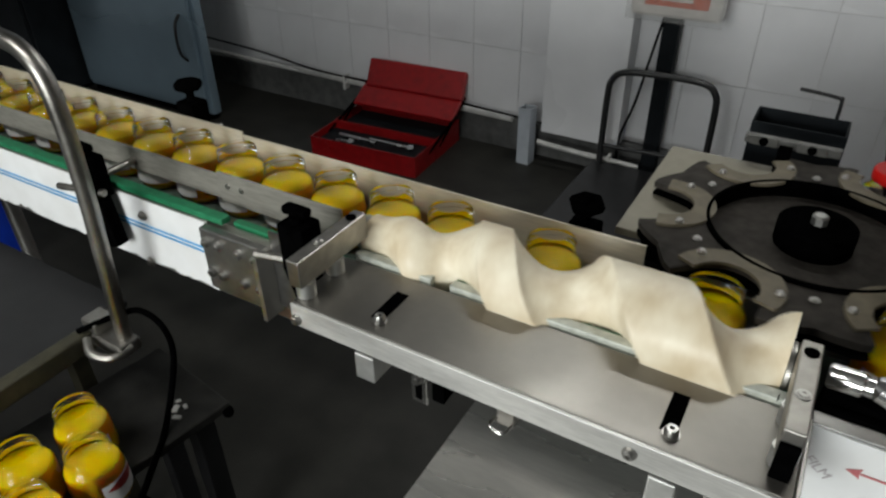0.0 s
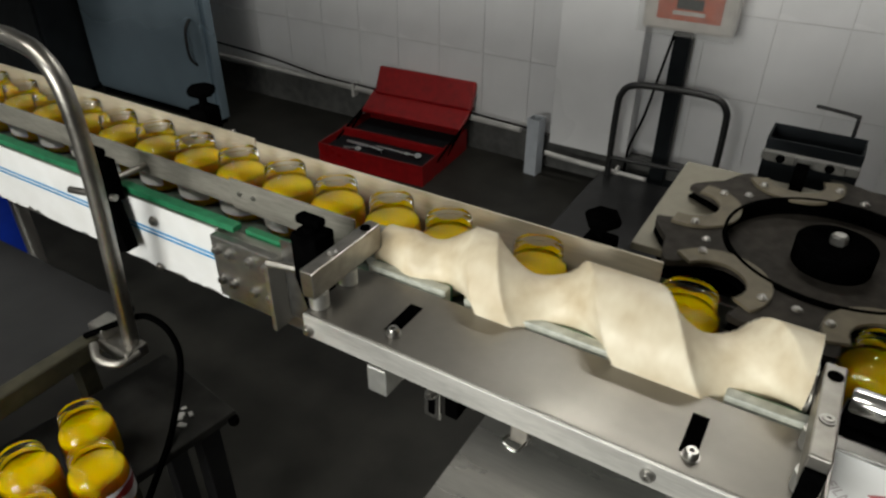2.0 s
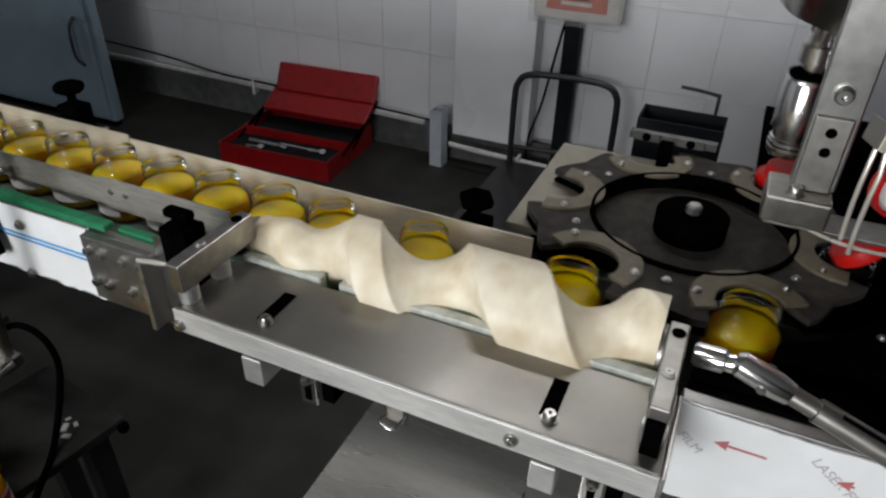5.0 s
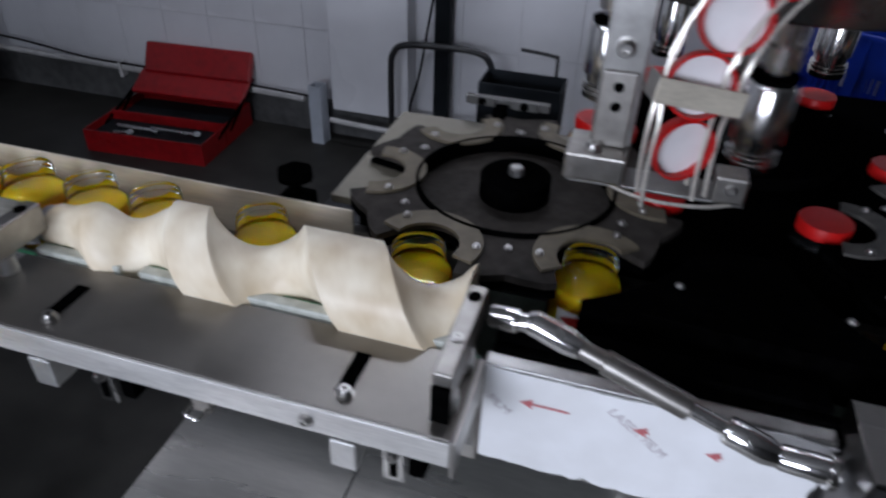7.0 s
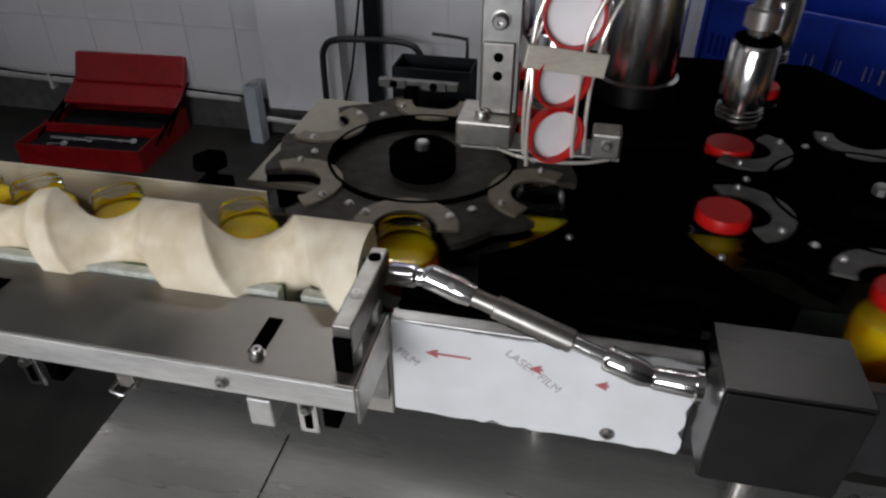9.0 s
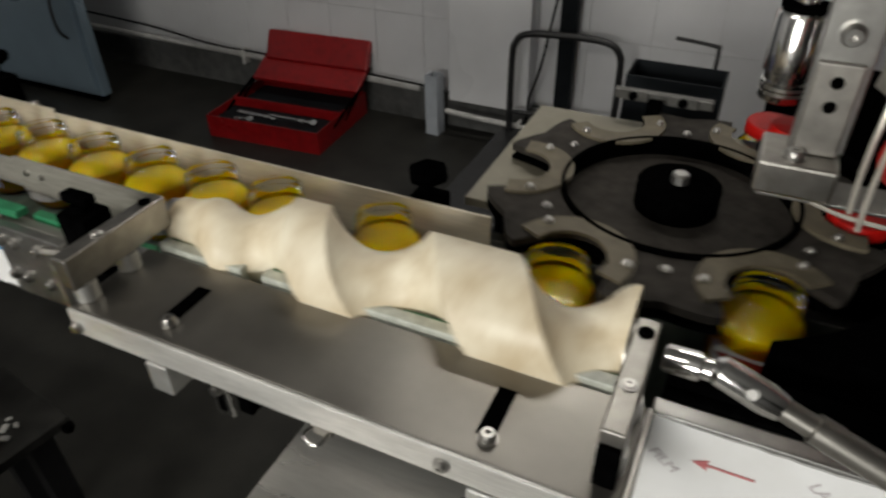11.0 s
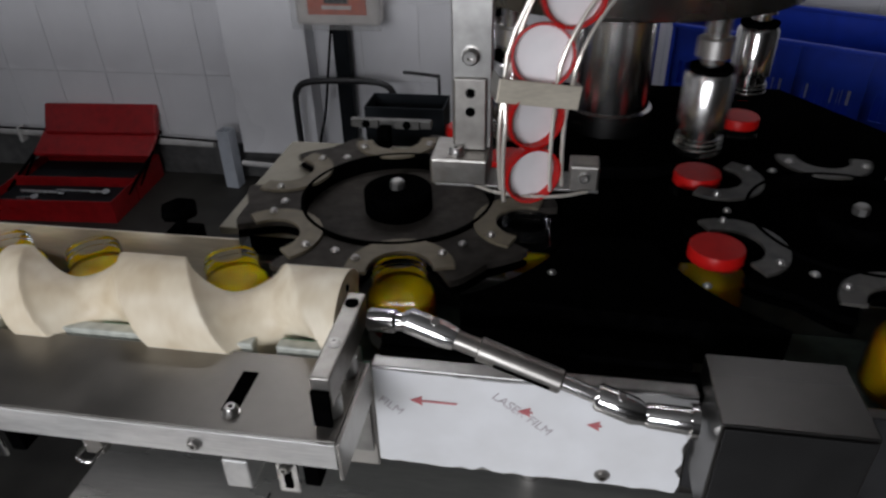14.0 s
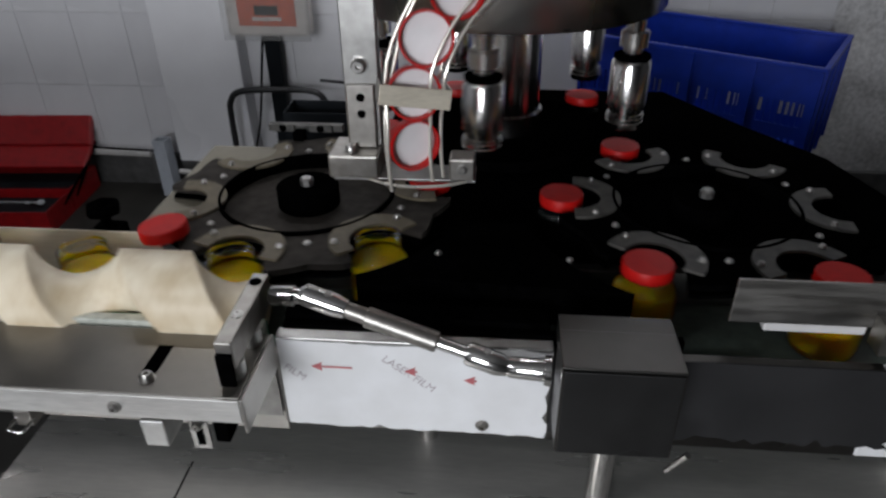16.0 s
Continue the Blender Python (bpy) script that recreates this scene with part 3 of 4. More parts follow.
def beats_at(x):
    lo, hi = -7.0, 1.2
    for _ in range(40):
        mid = (lo + hi) / 2
        if hermite(INFEED, mid) < x:
            lo = mid
        else:
            hi = mid
    return (lo + hi) / 2


def screw_mesh():
    nx, na, x0, x1 = 330, 96, -0.507, 0.026
    bm = nb()
    prev = None
    for i in range(nx + 1):
        x = x0 + (x1 - x0) * i / nx
        u = beats_at(x)
        pitch = (hermite(INFEED, u + 0.05) - hermite(INFEED, u - 0.05)) / 0.1
        rise = min(1.0, max(0.0, (x + 0.497) / 0.11))
        rise = rise * rise * (3 - 2 * rise)
        rmax = 0.030 + (SR - 0.030) * rise
        root = min(0.030 - 0.008 * (x - x0) / (x1 - x0), rmax - 0.002)
        ring = []
        for j in range(na):
            a = 2 * math.pi * j / na
            p = (u - a / (2 * math.pi)) % 1.0
            s = min(p, 1 - p) * pitch
            # the scoop of a jar's round side; the land between scoops widens with the pitch
            w = min(0.060, 0.5 * pitch)
            q = min(1.0, s / w)
            tight = min(1.0, max(0.0, (pitch - 0.10) / 0.09))
            sharp = 0.45 * q * q + 0.55 * (1 - math.sqrt(max(0.0, 1 - q * q)))
            g = tight * sharp + (1 - tight) * (1 - math.cos(math.pi * q)) / 2
            r = root + (rmax - root) * g
            ring.append(bm.verts.new((x, r * math.cos(a), r * math.sin(a))))
        if prev:
            for j in range(na):
                bm.faces.new((prev[j], prev[(j + 1) % na], ring[(j + 1) % na], ring[j]))
        else:
            bm.faces.new(ring)
        prev = ring
    bm.faces.new(prev)
    return bm


screw = thing("feed_screw", "worn cream nylon feed screw with a widening thread", "feed screw", m=pose(0, *SA))
part("thread", screw_mesh(), NYLON, screw)
part("journal", rod(nb(), (-0.522, 0, 0), (-0.5073, 0, 0), 0.024, 24), STEEL_BAR, screw)
part("journal", rod(nb(), (0.0265, 0, 0), (0.031, 0, 0), 0.03, 24), STEEL_BAR, screw)
for a in (40, 160, 280):
    part("screw_hole", rod(nb(), (0.0262, 0.045 * math.cos(radians(a)), 0.045 * math.sin(radians(a))), (0.0275, 0.045 * math.cos(radians(a)), 0.045 * math.sin(radians(a))), 0.004, 10), BLACK, screw)

# cardan shaft from the gear cover to the screw
shaft = thing("drive_shaft", "chrome telescopic drive shaft with two joints", "drive shaft")
SH = [Vector(p) for p in ((0.0605, 0.740, 0.885), (0.112, 0.735, 0.889), (0.345, 0.700, 0.826), (0.405, 0.698, 0.824))]


def shaft_piece(name, p0, p1, prof, material=CHROME):
    """A turned piece along z from p0 towards p1; returns it with its frame."""
    o = part(name, lathe(nb(), prof, 20), material, shaft)
    o.matrix_basis = along(p0, p1)
    return o, along(p0, p1)


L1 = (SH[2] - SH[1]).length
PIECES = [
    shaft_piece("coupling", SH[0], SH[1], [(0.011, 0), (0.013, 0.003), (0.013, 0.03), (0.010, 0.033), (0.010, 0.04)]),
    shaft_piece("yoke", SH[1], SH[2], [(0.009, -0.014), (0.014, -0.008), (0.0145, 0.03), (0.012, 0.045)]),
    shaft_piece("outer_tube", SH[1], SH[2], [(0.010, 0.044), (0.010, 0.07), (0.013, 0.071), (0.013, L1 - 0.085), (0.011, L1 - 0.083)], STEEL_BAR),
    shaft_piece("inner_rod", SH[1], SH[2], [(0.008, L1 - 0.084), (0.008, L1 - 0.045)]),
    shaft_piece("yoke", SH[1], SH[2], [(0.012, L1 - 0.048), (0.0145, L1 - 0.044), (0.0145, L1 - 0.008), (0.009, L1 + 0.01)]),
    shaft_piece("coupling", SH[2], SH[3], [(0.010, 0.002), (0.013, 0.006), (0.014, 0.045), (0.018, 0.046), (0.018, 0.0535)]),
]
for o, m in PIECES[1:5:3]:
    lathe_z = 0.02 if o.name == "yoke" else L1 - 0.025
    h = part("pin", rod(nb(), (-0.0165, 0, lathe_z), (0.0165, 0, lathe_z), 0.0045, 10), STEEL_DULL, o)
h = part("slot", bx(-0.0022, 0.0022, -0.0138, -0.0125, 0.09, 0.15), BLACK, PIECES[2][0], smooth=False)

# gear cover box
gear = thing("gear_cover", "folded grey steel cover box on the conveyor's side", "machine cover")
part("shell", bx(0.406, 0.540, 0.655, 0.7225, 0.738, 0.868, bevel=0.0015), COVER, gear, smooth=False)
# added thin sheet that paints the front face's shade; no separate panel
part("shaded_front", bx(0.409, 0.537, 0.6525, 0.6545, 0.740, 0.864, bevel=0.0008), COVER_SHADED, gear, "front of the cover, its shade put into the colour", smooth=False)
part("shell_back", bx(0.407, 0.539, 0.7228, 0.752, 0.836, 0.867), COVER, gear, smooth=False)
part("post", rod(nb(), (0.475, 0.70, 0.602), (0.475, 0.70, 0.744), 0.016), CHROME, gear, "chrome post")
part("lever", rod(nb(), (0.545, 0.67, 0.70), (0.56, 0.655, 0.745), 0.004), CHROME, gear)
# right end guide
eg = thing("end_guide", "bent stainless guide plate beside the capped jars", "guide plate")
part("plate", bx(0.615, 0.80, 0.775, 0.779, 0.85, 0.912, bevel=0.001), STEEL, eg, smooth=False)
part("stay", bx(0.782, 0.798, 0.747, 0.7745, 0.83, 0.87), STEEL_BAR, eg, smooth=False)
eb = thing("end_block", "pale plastic block under the guide plate", "block")
part("block", bx(0.66, 0.78, 0.779, 0.80, 0.835, 0.849, bevel=0.002), LABELW, eb, smooth=False)

# ---- capping machine ----
base = thing("machine_cabinet", "brushed stainless machine cabinet under the conveyor", "machine cabinet")
part("deck", poly(nb(), [(-0.345, 0.42), (1.9, 0.42), (1.9, 0.98), (0.93, 0.98), (0.92, 1.29), (0.66, 1.62), (-0.205, 1.62), (-0.205, 0.96), (-0.345, 0.96)], 0.592, 0.60), DECK, base, "brushed stainless deck", smooth=False)
part("body", poly(nb(), [(-0.32, 0.45), (1.88, 0.45), (1.88, 0.96), (0.91, 0.96), (0.90, 1.28), (0.64, 1.60), (-0.19, 1.60), (-0.19, 0.94), (-0.32, 0.94)], 0.05, 0.592), STEEL_DULL, base, smooth=False)
part("seam", bx(-0.09, -0.088, 0.421, 0.72, 0.6002, 0.6010), BLACK, base, smooth=False)
for x, y in ((-0.12, 0.52), (1.8, 0.52), (1.8, 0.9), (-0.12, 1.5), (0.55, 1.5)):
    part("foot", rod(nb(), (x, y, 0.0), (x, y, 0.05), 0.03), BLACK, base)
for x in (0.24, 0.9):
    part("post", rod(nb(), (x, 0.80, 0.60), (x, 0.80, 0.72), 0.015), CHROME, base)
tbl = thing("machine_table", "pale machine table plate with black work surface", "machine table")
part("left_plate", bx(-0.226, 0.10, 0.975, 1.285, 0.828, 0.84, bevel=0.0015), TABLE, tbl, "pale beige steel plate", smooth=False)
part("work_surface", poly(nb(), [(0.1005, 0.975), (0.985, 0.975), (0.97, 1.15), (0.93, 1.30), (0.82, 1.46), (0.70, 1.66), (0.1005, 1.66)], 0.826, 0.839), BLACK, tbl, "black plastic work surface", smooth=False)
part("apron", bx(-0.19, 0.91, 0.99, 1.27, 0.60, 0.826), BLACK, tbl, smooth=False)
fg = thing("front_guide", "black plastic guide before the star wheels", "guide")
part("guide", bx(0.066, 0.40, 0.757, 0.790, 0.80, 0.846, bevel=0.002), BLACK, fg, smooth=False)
part("guide", bx(0.066, 0.56, 0.745, 0.757, 0.79, 0.838, bevel=0.002), BLACK, fg, smooth=False)
bm = nb()
gap = [(C1[0] + 0.262 * math.cos(radians(a)), C1[1] + 0.262 * math.sin(radians(a))) for a in range(-62, -15, 4)]
gap2 = [(C2[0] + 0.288 * math.cos(radians(a)), C2[1] + 0.288 * math.sin(radians(a))) for a in range(196, 241, 4)]
poly(bm, gap + gap2, 0.803, 0.862)
cg = thing("centre_guide", "black plastic centre guide between the star wheels", "guide")
part("guide", bm, BLACK, cg, smooth=False)
for p in ((0.25, 0.865), (0.43, 0.86)):
    bolt(cg, (p[0], p[1] + 0.02, 0.8622), (0, 0, 1), 0.0045, 0.004, STEEL_DULL)


def star_wheel(c, label, plate, phase, insert=CREAM):
    """A slow star wheel: pocketed plate with cream pocket inserts, a sunk middle and a hub."""
    w = thing("star_wheel", label, "star wheel", "star wheels", pose(c[0], c[1], 0))
    outer, inner = [], []
    n = 240
    for i in range(n):
        a = 2 * math.pi * i / n
        dl = (math.degrees(a) - phase + 30) % 60 - 30
        s = RP * math.sin(radians(dl))
        r = 0.232 - 0.014 * (1 - min(1.0, abs(abs(dl) - 30) / 12))
        if abs(s) < 0.047:
            r = min(r, RP * math.cos(radians(dl)) - math.sqrt(0.047 ** 2 - s * s))
        outer.append((r * math.cos(a), r * math.sin(a)))
        inner.append((0.142 * math.cos(a), 0.142 * math.sin(a)))
    for z0, z1, mt, nm in ((0.853, 0.8625, plate, "top_plate"), (0.8405, 0.846, BLACK, "lower_plate")):
        bm = nb()
        lo, li, uo, ui = ([bm.verts.new((x, y, z)) for x, y in pts] for pts, z in ((outer, z0), (inner if nm == "top_plate" else [(p[0] * 0.965, p[1] * 0.965) for p in inner], z0), (outer, z1), (inner if nm == "top_plate" else [(p[0] * 0.965, p[1] * 0.965) for p in inner], z1)))
        for i in range(n):
            j = (i + 1) % n
            for q in ((lo[i], li[i], li[j], lo[j]), (uo[i], uo[j], ui[j], ui[i]), (lo[i], lo[j], uo[j], uo[i]), (li[i], ui[i], ui[j], li[j])):
                bm.faces.new(q)
        part(nm, bm, mt, w, smooth=False)
    bm = nb()
    lathe(bm, [(0.1365, 0.8420), (0.1365, 0.868), (0.1412, 0.868), (0.1412, 0.8420), (0.1365, 0.8420)], 64, caps=False)
    part("rim", bm, BLACK, w)
    part("floor_disc", lathe(nb(), [(0.0, 0.8405), (0.136, 0.8405), (0.136, 0.8418), (0, 0.8418)], 48), plate, w)
    part("hub", lathe(nb(), [(0.049, 0.8420), (0.050, 0.844), (0.050, 0.874), (0.048, 0.876), (0, 0.876)], 40), BLACK, w)
    part("hub_bolt", lathe(nb(), [(0.011, 0.8762), (0.011, 0.886), (0.008, 0.889), (0, 0.889)], 8), STEEL_DULL, w)
    for k in range(6):
        a = radians(phase + 60 * k)
        pc = (RP * math.cos(a), RP * math.sin(a))
        bm = nb()
        pts = []
        m = 26
        for i in range(m + 1):
            b = a + math.pi + radians(-92 + 184 * i / m)
            pts.append((pc[0] + 0.0415 * math.cos(b), pc[1] + 0.0415 * math.sin(b)))
        for i in range(m + 1):
            e = -90 + 180 * (m - i) / m
            b = a + math.pi + radians(e)
            rr = 0.072 - 0.004 * (abs(e) / 90) ** 2
            pts.append((pc[0] + rr * math.cos(b), pc[1] + rr * math.sin(b)))
        poly(bm, pts, 0.8628, 0.8672)
        ins = part("pocket_insert", bm, insert, w, "cream plastic pocket insert", smooth=False)
        for e in (-62, 62):
            b = a + math.pi + radians(e)
            bolt(ins, (pc[0] + 0.062 * math.cos(b), pc[1] + 0.062 * math.sin(b), 0.8674), (0, 0, 1), 0.0045, 0.005)
        a2 = radians(phase + 60 * k + 30)
        part("standoff", rod(nb(), (0.155 * math.cos(a2), 0.155 * math.sin(a2), 0.846), (0.155 * math.cos(a2), 0.155 * math.sin(a2), 0.853), 0.008, 12), ALU, w)
        bolt(w, (0.165 * math.cos(a2), 0.165 * math.sin(a2), 0.8627), (0, 0, 1), 0.0048, 0.004)
    return w


wheel_in = star_wheel(C1, "dark grey infeed star wheel with cream pocket inserts", GREYPLATE, -90)
# inserts here take the darker copy of the cream, standing in for shade
wheel_out = star_wheel(C2, "black outfeed star wheel with cream pocket inserts coloured dark for shade", BLACK, 180 - LEAVE + LAG_2 - 60 * U2, SHADED_INSERT)

# capping turret
turret = thing("capping_turret", "chrome capping turret with five spinning heads", "capping turret", m=pose(CT[0], CT[1], 0))
part("column", lathe(nb(), [(0.072, 0.863), (0.072, 0.90), (0.066, 0.903), (0.066, 1.105)], 40), CHROME, turret, "polished steel column")
part("drum", lathe(nb(), [(0.06, 1.105), (0.272, 1.107), (0.275, 1.111), (0.275, 1.33), (0.10, 1.335)], 72), SATIN, turret, "polished steel drum")
part("pocket_disc", lathe(nb(), [(0.0, 0.842), (0.18, 0.842), (0.18, 0.862), (0, 0.862)], 56), BLACK, turret)
for k in range(5):
    a = radians(26 + TURN * k)
    hx, hy = RT * math.cos(a), RT * math.sin(a)
    hm = pose(hx, hy, 0)
    hd = part("capping_head", lathe(nb(), [(0.0, 0.908), (0.029, 0.908), (0.031, 0.911), (0.031, 0.934), (0.0285, 0.936), (0.0285, 0.946), (0.0335, 0.949), (0.0335, 1.022), (0.030, 1.028), (0.016, 1.030), (0.016, 1.1048)], 28, hm), CHROME, turret, "chrome capping head")
    part("collar", lathe(nb(), [(0.0165, 1.048), (0.024, 1.050), (0.024, 1.074), (0.0165, 1.076)], 24, hm, caps=False), SATIN, hd)
    part("groove_ring", lathe(nb(), [(0.0302, 1.0295), (0.0310, 1.031), (0.0310, 1.036), (0.0165, 1.038)], 24, hm, caps=False), BLACK, hd)
    for z in (0.918, 0.926):
        part("grip_ring", lathe(nb(), [(0.0312, z), (0.0322, z + 0.001), (0.0322, z + 0.003), (0.0312, z + 0.004)], 24, hm, caps=False), SATIN, hd)

# cap chute
CH = [(0.218, 0.925, 0.925), (0.213, 0.922, 1.0), (0.216, 0.925, 1.07), (0.230, 0.935, 1.135), (0.265, 0.95, 1.195), (0.325, 0.965, 1.245), (0.41, 0.98, 1.29), (0.62, 1.0, 1.40), (1.75, 1.10, 1.97)]
CHP = smooth_path(CH, 20)
CHL = [0.0]
for a, b in zip(CHP, CHP[1:]):
    CHL.append(CHL[-1] + (b - a).length)


def chute_at(s):
    s = max(0.0, min(CHL[-1] - 0.01, s))
    i = max(k for k in range(len(CHL) - 1) if CHL[k] <= s)
    f = (s - CHL[i]) / (CHL[i + 1] - CHL[i])
    return CHP[i].lerp(CHP[i + 1], f), (CHP[i + 1] - CHP[i]).normalized()


def chute_pose(s):
    """A cap in the chute: its closed side faces back, its liner the front."""
    p, d = chute_at(s)
    f = min(1.0, max(0.0, (0.175 - s) / 0.05))
    back = Vector((0.08 - 0.62 * f, 1.0, 0.35))
    back = (back - d * back.dot(d)).normalized()
    x = d.cross(back).normalized()
    return Matrix.Translation(p) @ Matrix((x, d, back)).transposed().to_4x4()


chute = thing("cap_chute", "wire cap chute full of red caps", "cap chute")
for ox, oz in ((-0.037, -0.012), (0.037, -0.012), (-0.020, -0.016), (-0.030, 0.016), (0.030, 0.016)):
    pts = []
    for i in range(0, 60):
        m = chute_pose(0.030 + i * 0.022)
        pts.append(m @ Vector((ox, 0, oz)))
    part("wire", tube(nb(), pts, 0.0026, 8, curve=False), WIRE, chute)
m = chute_pose(0.152)
part("strap", bx(-0.046, 0.046, -0.013, 0.013, -0.022, -0.019, bevel=0.001, m=m), RAIL, chute, "pale steel strap", smooth=False)
for sx in (-0.046, 0.0445):
    part("strap_side", bx(sx, sx + 0.0015, -0.013, 0.013, -0.019, 0.02, m=m), STEEL, chute, smooth=False)
part("bottom_plate", bx(0.10, 0.298, 0.935, 0.985, 0.947, 0.951, bevel=0.001), STEEL_DULL, chute, smooth=False)
part("bottom_edge", tube(nb(), [(0.150, 0.936, 0.949), (0.178, 0.921, 0.949), (0.215, 0.915, 0.949), (0.255, 0.921, 0.949), (0.285, 0.936, 0.949)], 0.0022, 8), WIRE, chute)
part("side_block", bx(0.095, 0.165, 0.93, 1.0, 0.9515, 0.985, bevel=0.003), STEEL_BAR, chute, "grey steel block", smooth=False)
part("side_block", bx(0.262, 0.297, 0.93, 0.965, 0.9515, 0.984, bevel=0.003), STEEL_BAR, chute, smooth=False)
bolt(chute, (0.28, 0.9295, 0.970), (0, -1, 0), 0.006, 0.005)
bolt(chute, (0.125, 0.95, 0.9852), (0, 0, 1), 0.009, 0.008)
post = thing("chute_post", "grey steel upright with a drilled white bracket", "upright")
part("upright", bx(0.118, 0.166, 0.966, 0.985, 0.9855, 1.62, bevel=0.002), STEEL_DULL, post, smooth=False)
part("bracket", bx(0.121, 0.160, 0.958, 0.9655, 0.9855, 1.075, bevel=0.002), STEEL_BAR, post, smooth=False)
for z in (1.035, 1.058):
    part("hole", rod(nb(), (0.141, 0.9572, z), (0.141, 0.9578, z), 0.006, 12), BLACK, post)
bolt(post, (0.141, 0.9655, 1.10), (0, -1, 0), 0.010, 0.012)
part("brace", bx(0.13, 0.155, 0.986, 1.10, 1.58, 1.62), STEEL_DULL, post, smooth=False)
arm2 = thing("chute_stay", "steel stay from the turret to the chute", "stay")
part("stay", bx(0.155, 0.165, 0.986, 1.30, 1.336, 1.37), STEEL_BAR, arm2, smooth=False)

# ---- jars and caps ----
JH = 0.115


def make_jar(label):
    j = thing("honey_jar", label, "jar", "honey jars")
    prof = [(0.0, 0.002), (0.037, 0.0), (0.0425, 0.006), (0.0445, 0.014), (0.0445, 0.066), (0.0432, 0.076), (0.0395, 0.084), (0.0345, 0.088), (0.0330, 0.091), (0.0328, 0.099), (0.0340, 0.1005), (0.0328, 0.102), (0.0328, 0.107), (0.0338, 0.1085), (0.0328, 0.110), (0.0328, 0.114), (0.0320, JH), (0.0308, 0.1145)]
    part("shell", lathe(nb(), prof, 28, caps=False), CLEAR, j, "clear plastic shell with a threaded neck")
    part("honey", lathe(nb(), [(0.0, 0.004), (0.036, 0.003), (0.0412, 0.008), (0.0432, 0.015), (0.0432, 0.065), (0.0422, 0.074), (0.0405, 0.0785), (0.0385, 0.0795), (0, 0.0788)], 28), HONEY, j, "golden honey")
    bm = nb()
    seg = 14
    rows = [[bm.verts.new((0.0448 * math.cos(radians(-140 + 100 * i / seg)), 0.0448 * math.sin(radians(-140 + 100 * i / seg)), z)) for i in range(seg + 1)] for z in (0.016, 0.060)]
    for i in range(seg):
        bm.faces.new((rows[0][i], rows[0][i + 1], rows[1][i + 1], rows[1][i]))
    lab = part("front_label", bm, LABELW, j, "white paper label")
    bm = nb()
    rows = [[bm.verts.new((0.0451 * math.cos(radians(-132 + 84 * i / seg)), 0.0451 * math.sin(radians(-132 + 84 * i / seg)), z0 + 0.010 * (1 - (2 * i / seg - 1) ** 2) * s)) for i in range(seg + 1)] for z0, s in ((0.047, -1), (0.047, 1))]
    for i in range(seg):
        a = (rows[0][i], rows[0][i + 1], rows[1][i + 1], rows[1][i])
        bm.faces.new(a)
    part("red_badge", bm, LABELR, lab, "dark red oval badge")
    return j


def make_cap():
    c = thing("jar_cap", "red plastic screw cap with a white liner", "cap", "jar caps")
    bm = nb()
    n, prof = 60, [(0.0318, -0.016), (0.0345, -0.016), (0.0345, -0.001), (0.033, 0.001), (0.0, 0.0012)]
    lathe(bm, prof, n, caps=False)
    for v in bm.verts:
        if abs(math.hypot(v.co.x, v.co.y) - 0.0345) < 1e-4 and int(round(math.atan2(v.co.y, v.co.x) / (2 * math.pi / n))) % 2:
            v.co.x *= 0.985
            v.co.y *= 0.985
    lathe(bm, [(0.0318, -0.016), (0.0318, -0.002), (0, -0.002)], 30, caps=False)
    part("shell", bm, REDCAP, c)
    part("liner", lathe(nb(), [(0, -0.004), (0.0313, -0.004), (0.0313, -0.0025), (0, -0.0025)], 30), LINER, c, "white liner disc")
    return c


JARS, CAPS = {}, {}
proto = make_jar("clear plastic jar of golden honey, riding the conveyor")
cap0 = make_cap()
for k in range(-9, 31):
    JARS[k] = proto if k == -9 else copy_thing(proto, pose(0, 0, 0))
for k in range(-9, 33):
    CAPS[k] = cap0 if k == -9 else copy_thing(cap0, pose(0, 0, 0))
stray = copy_thing(cap0, pose(0, 0, 0))
stray["label"] = "loose red plastic cap lying on the star wheel"


def jar_pose(k, t):
    u = beat(t) - k
    x, y = jar_place(u, k)
    turn = (37 * k) % 50 - 25
    if 0 < u < U3 + 1:
        turn += 20 * min(u, U3)
    return pose(x, y, BELT_Z, 0, 0, turn)


def cap_pose(k, t):
    u = beat(t) - k
    on = 1.55
    if u >= on:
        x, y = jar_place(u, k)
        return pose(x, y, BELT_Z + JH + 0.002, 0, 0, 30 * k)
    if u <= 1.30:
        return chute_pose(0.048 + 0.068 * (1.30 - u))
    f = (u - 1.30) / (on - 1.30)
    f = f * f * (3 - 2 * f)
    a = chute_pose(0.048)
    x, y = jar_place(on, k)
    b = pose(x, y, BELT_Z + JH + 0.002, 0, 0, 0)
    q = a.to_quaternion().slerp(b.to_quaternion(), f)
    return Matrix.LocRotScale(a.translation.lerp(b.translation, f), q, None)


def stray_pose(t):
    b = beat(t)
    b0 = 15.0
    a = 121 + 60 * (max(b, b0) - 16.04)
    return pose(C1[0] + 0.232 * math.cos(radians(a)), C1[1] + 0.232 * math.sin(radians(a)), 0.884, 4, 3, a)

# ---- wall things ----
# tiles on the wall, each with its joint
TW, TH = 0.2275, 0.30
tile_mesh = bpy.data.meshes.new("tile")
_bm = bx(0.0009, TW - 0.0009, -0.004, 0.0, 0.0009, TH - 0.0009, bevel=0.0008)
_bm.to_mesh(tile_mesh)
_bm.free()
tile_mesh.materials.append(TILE)
rows_of_tiles = []
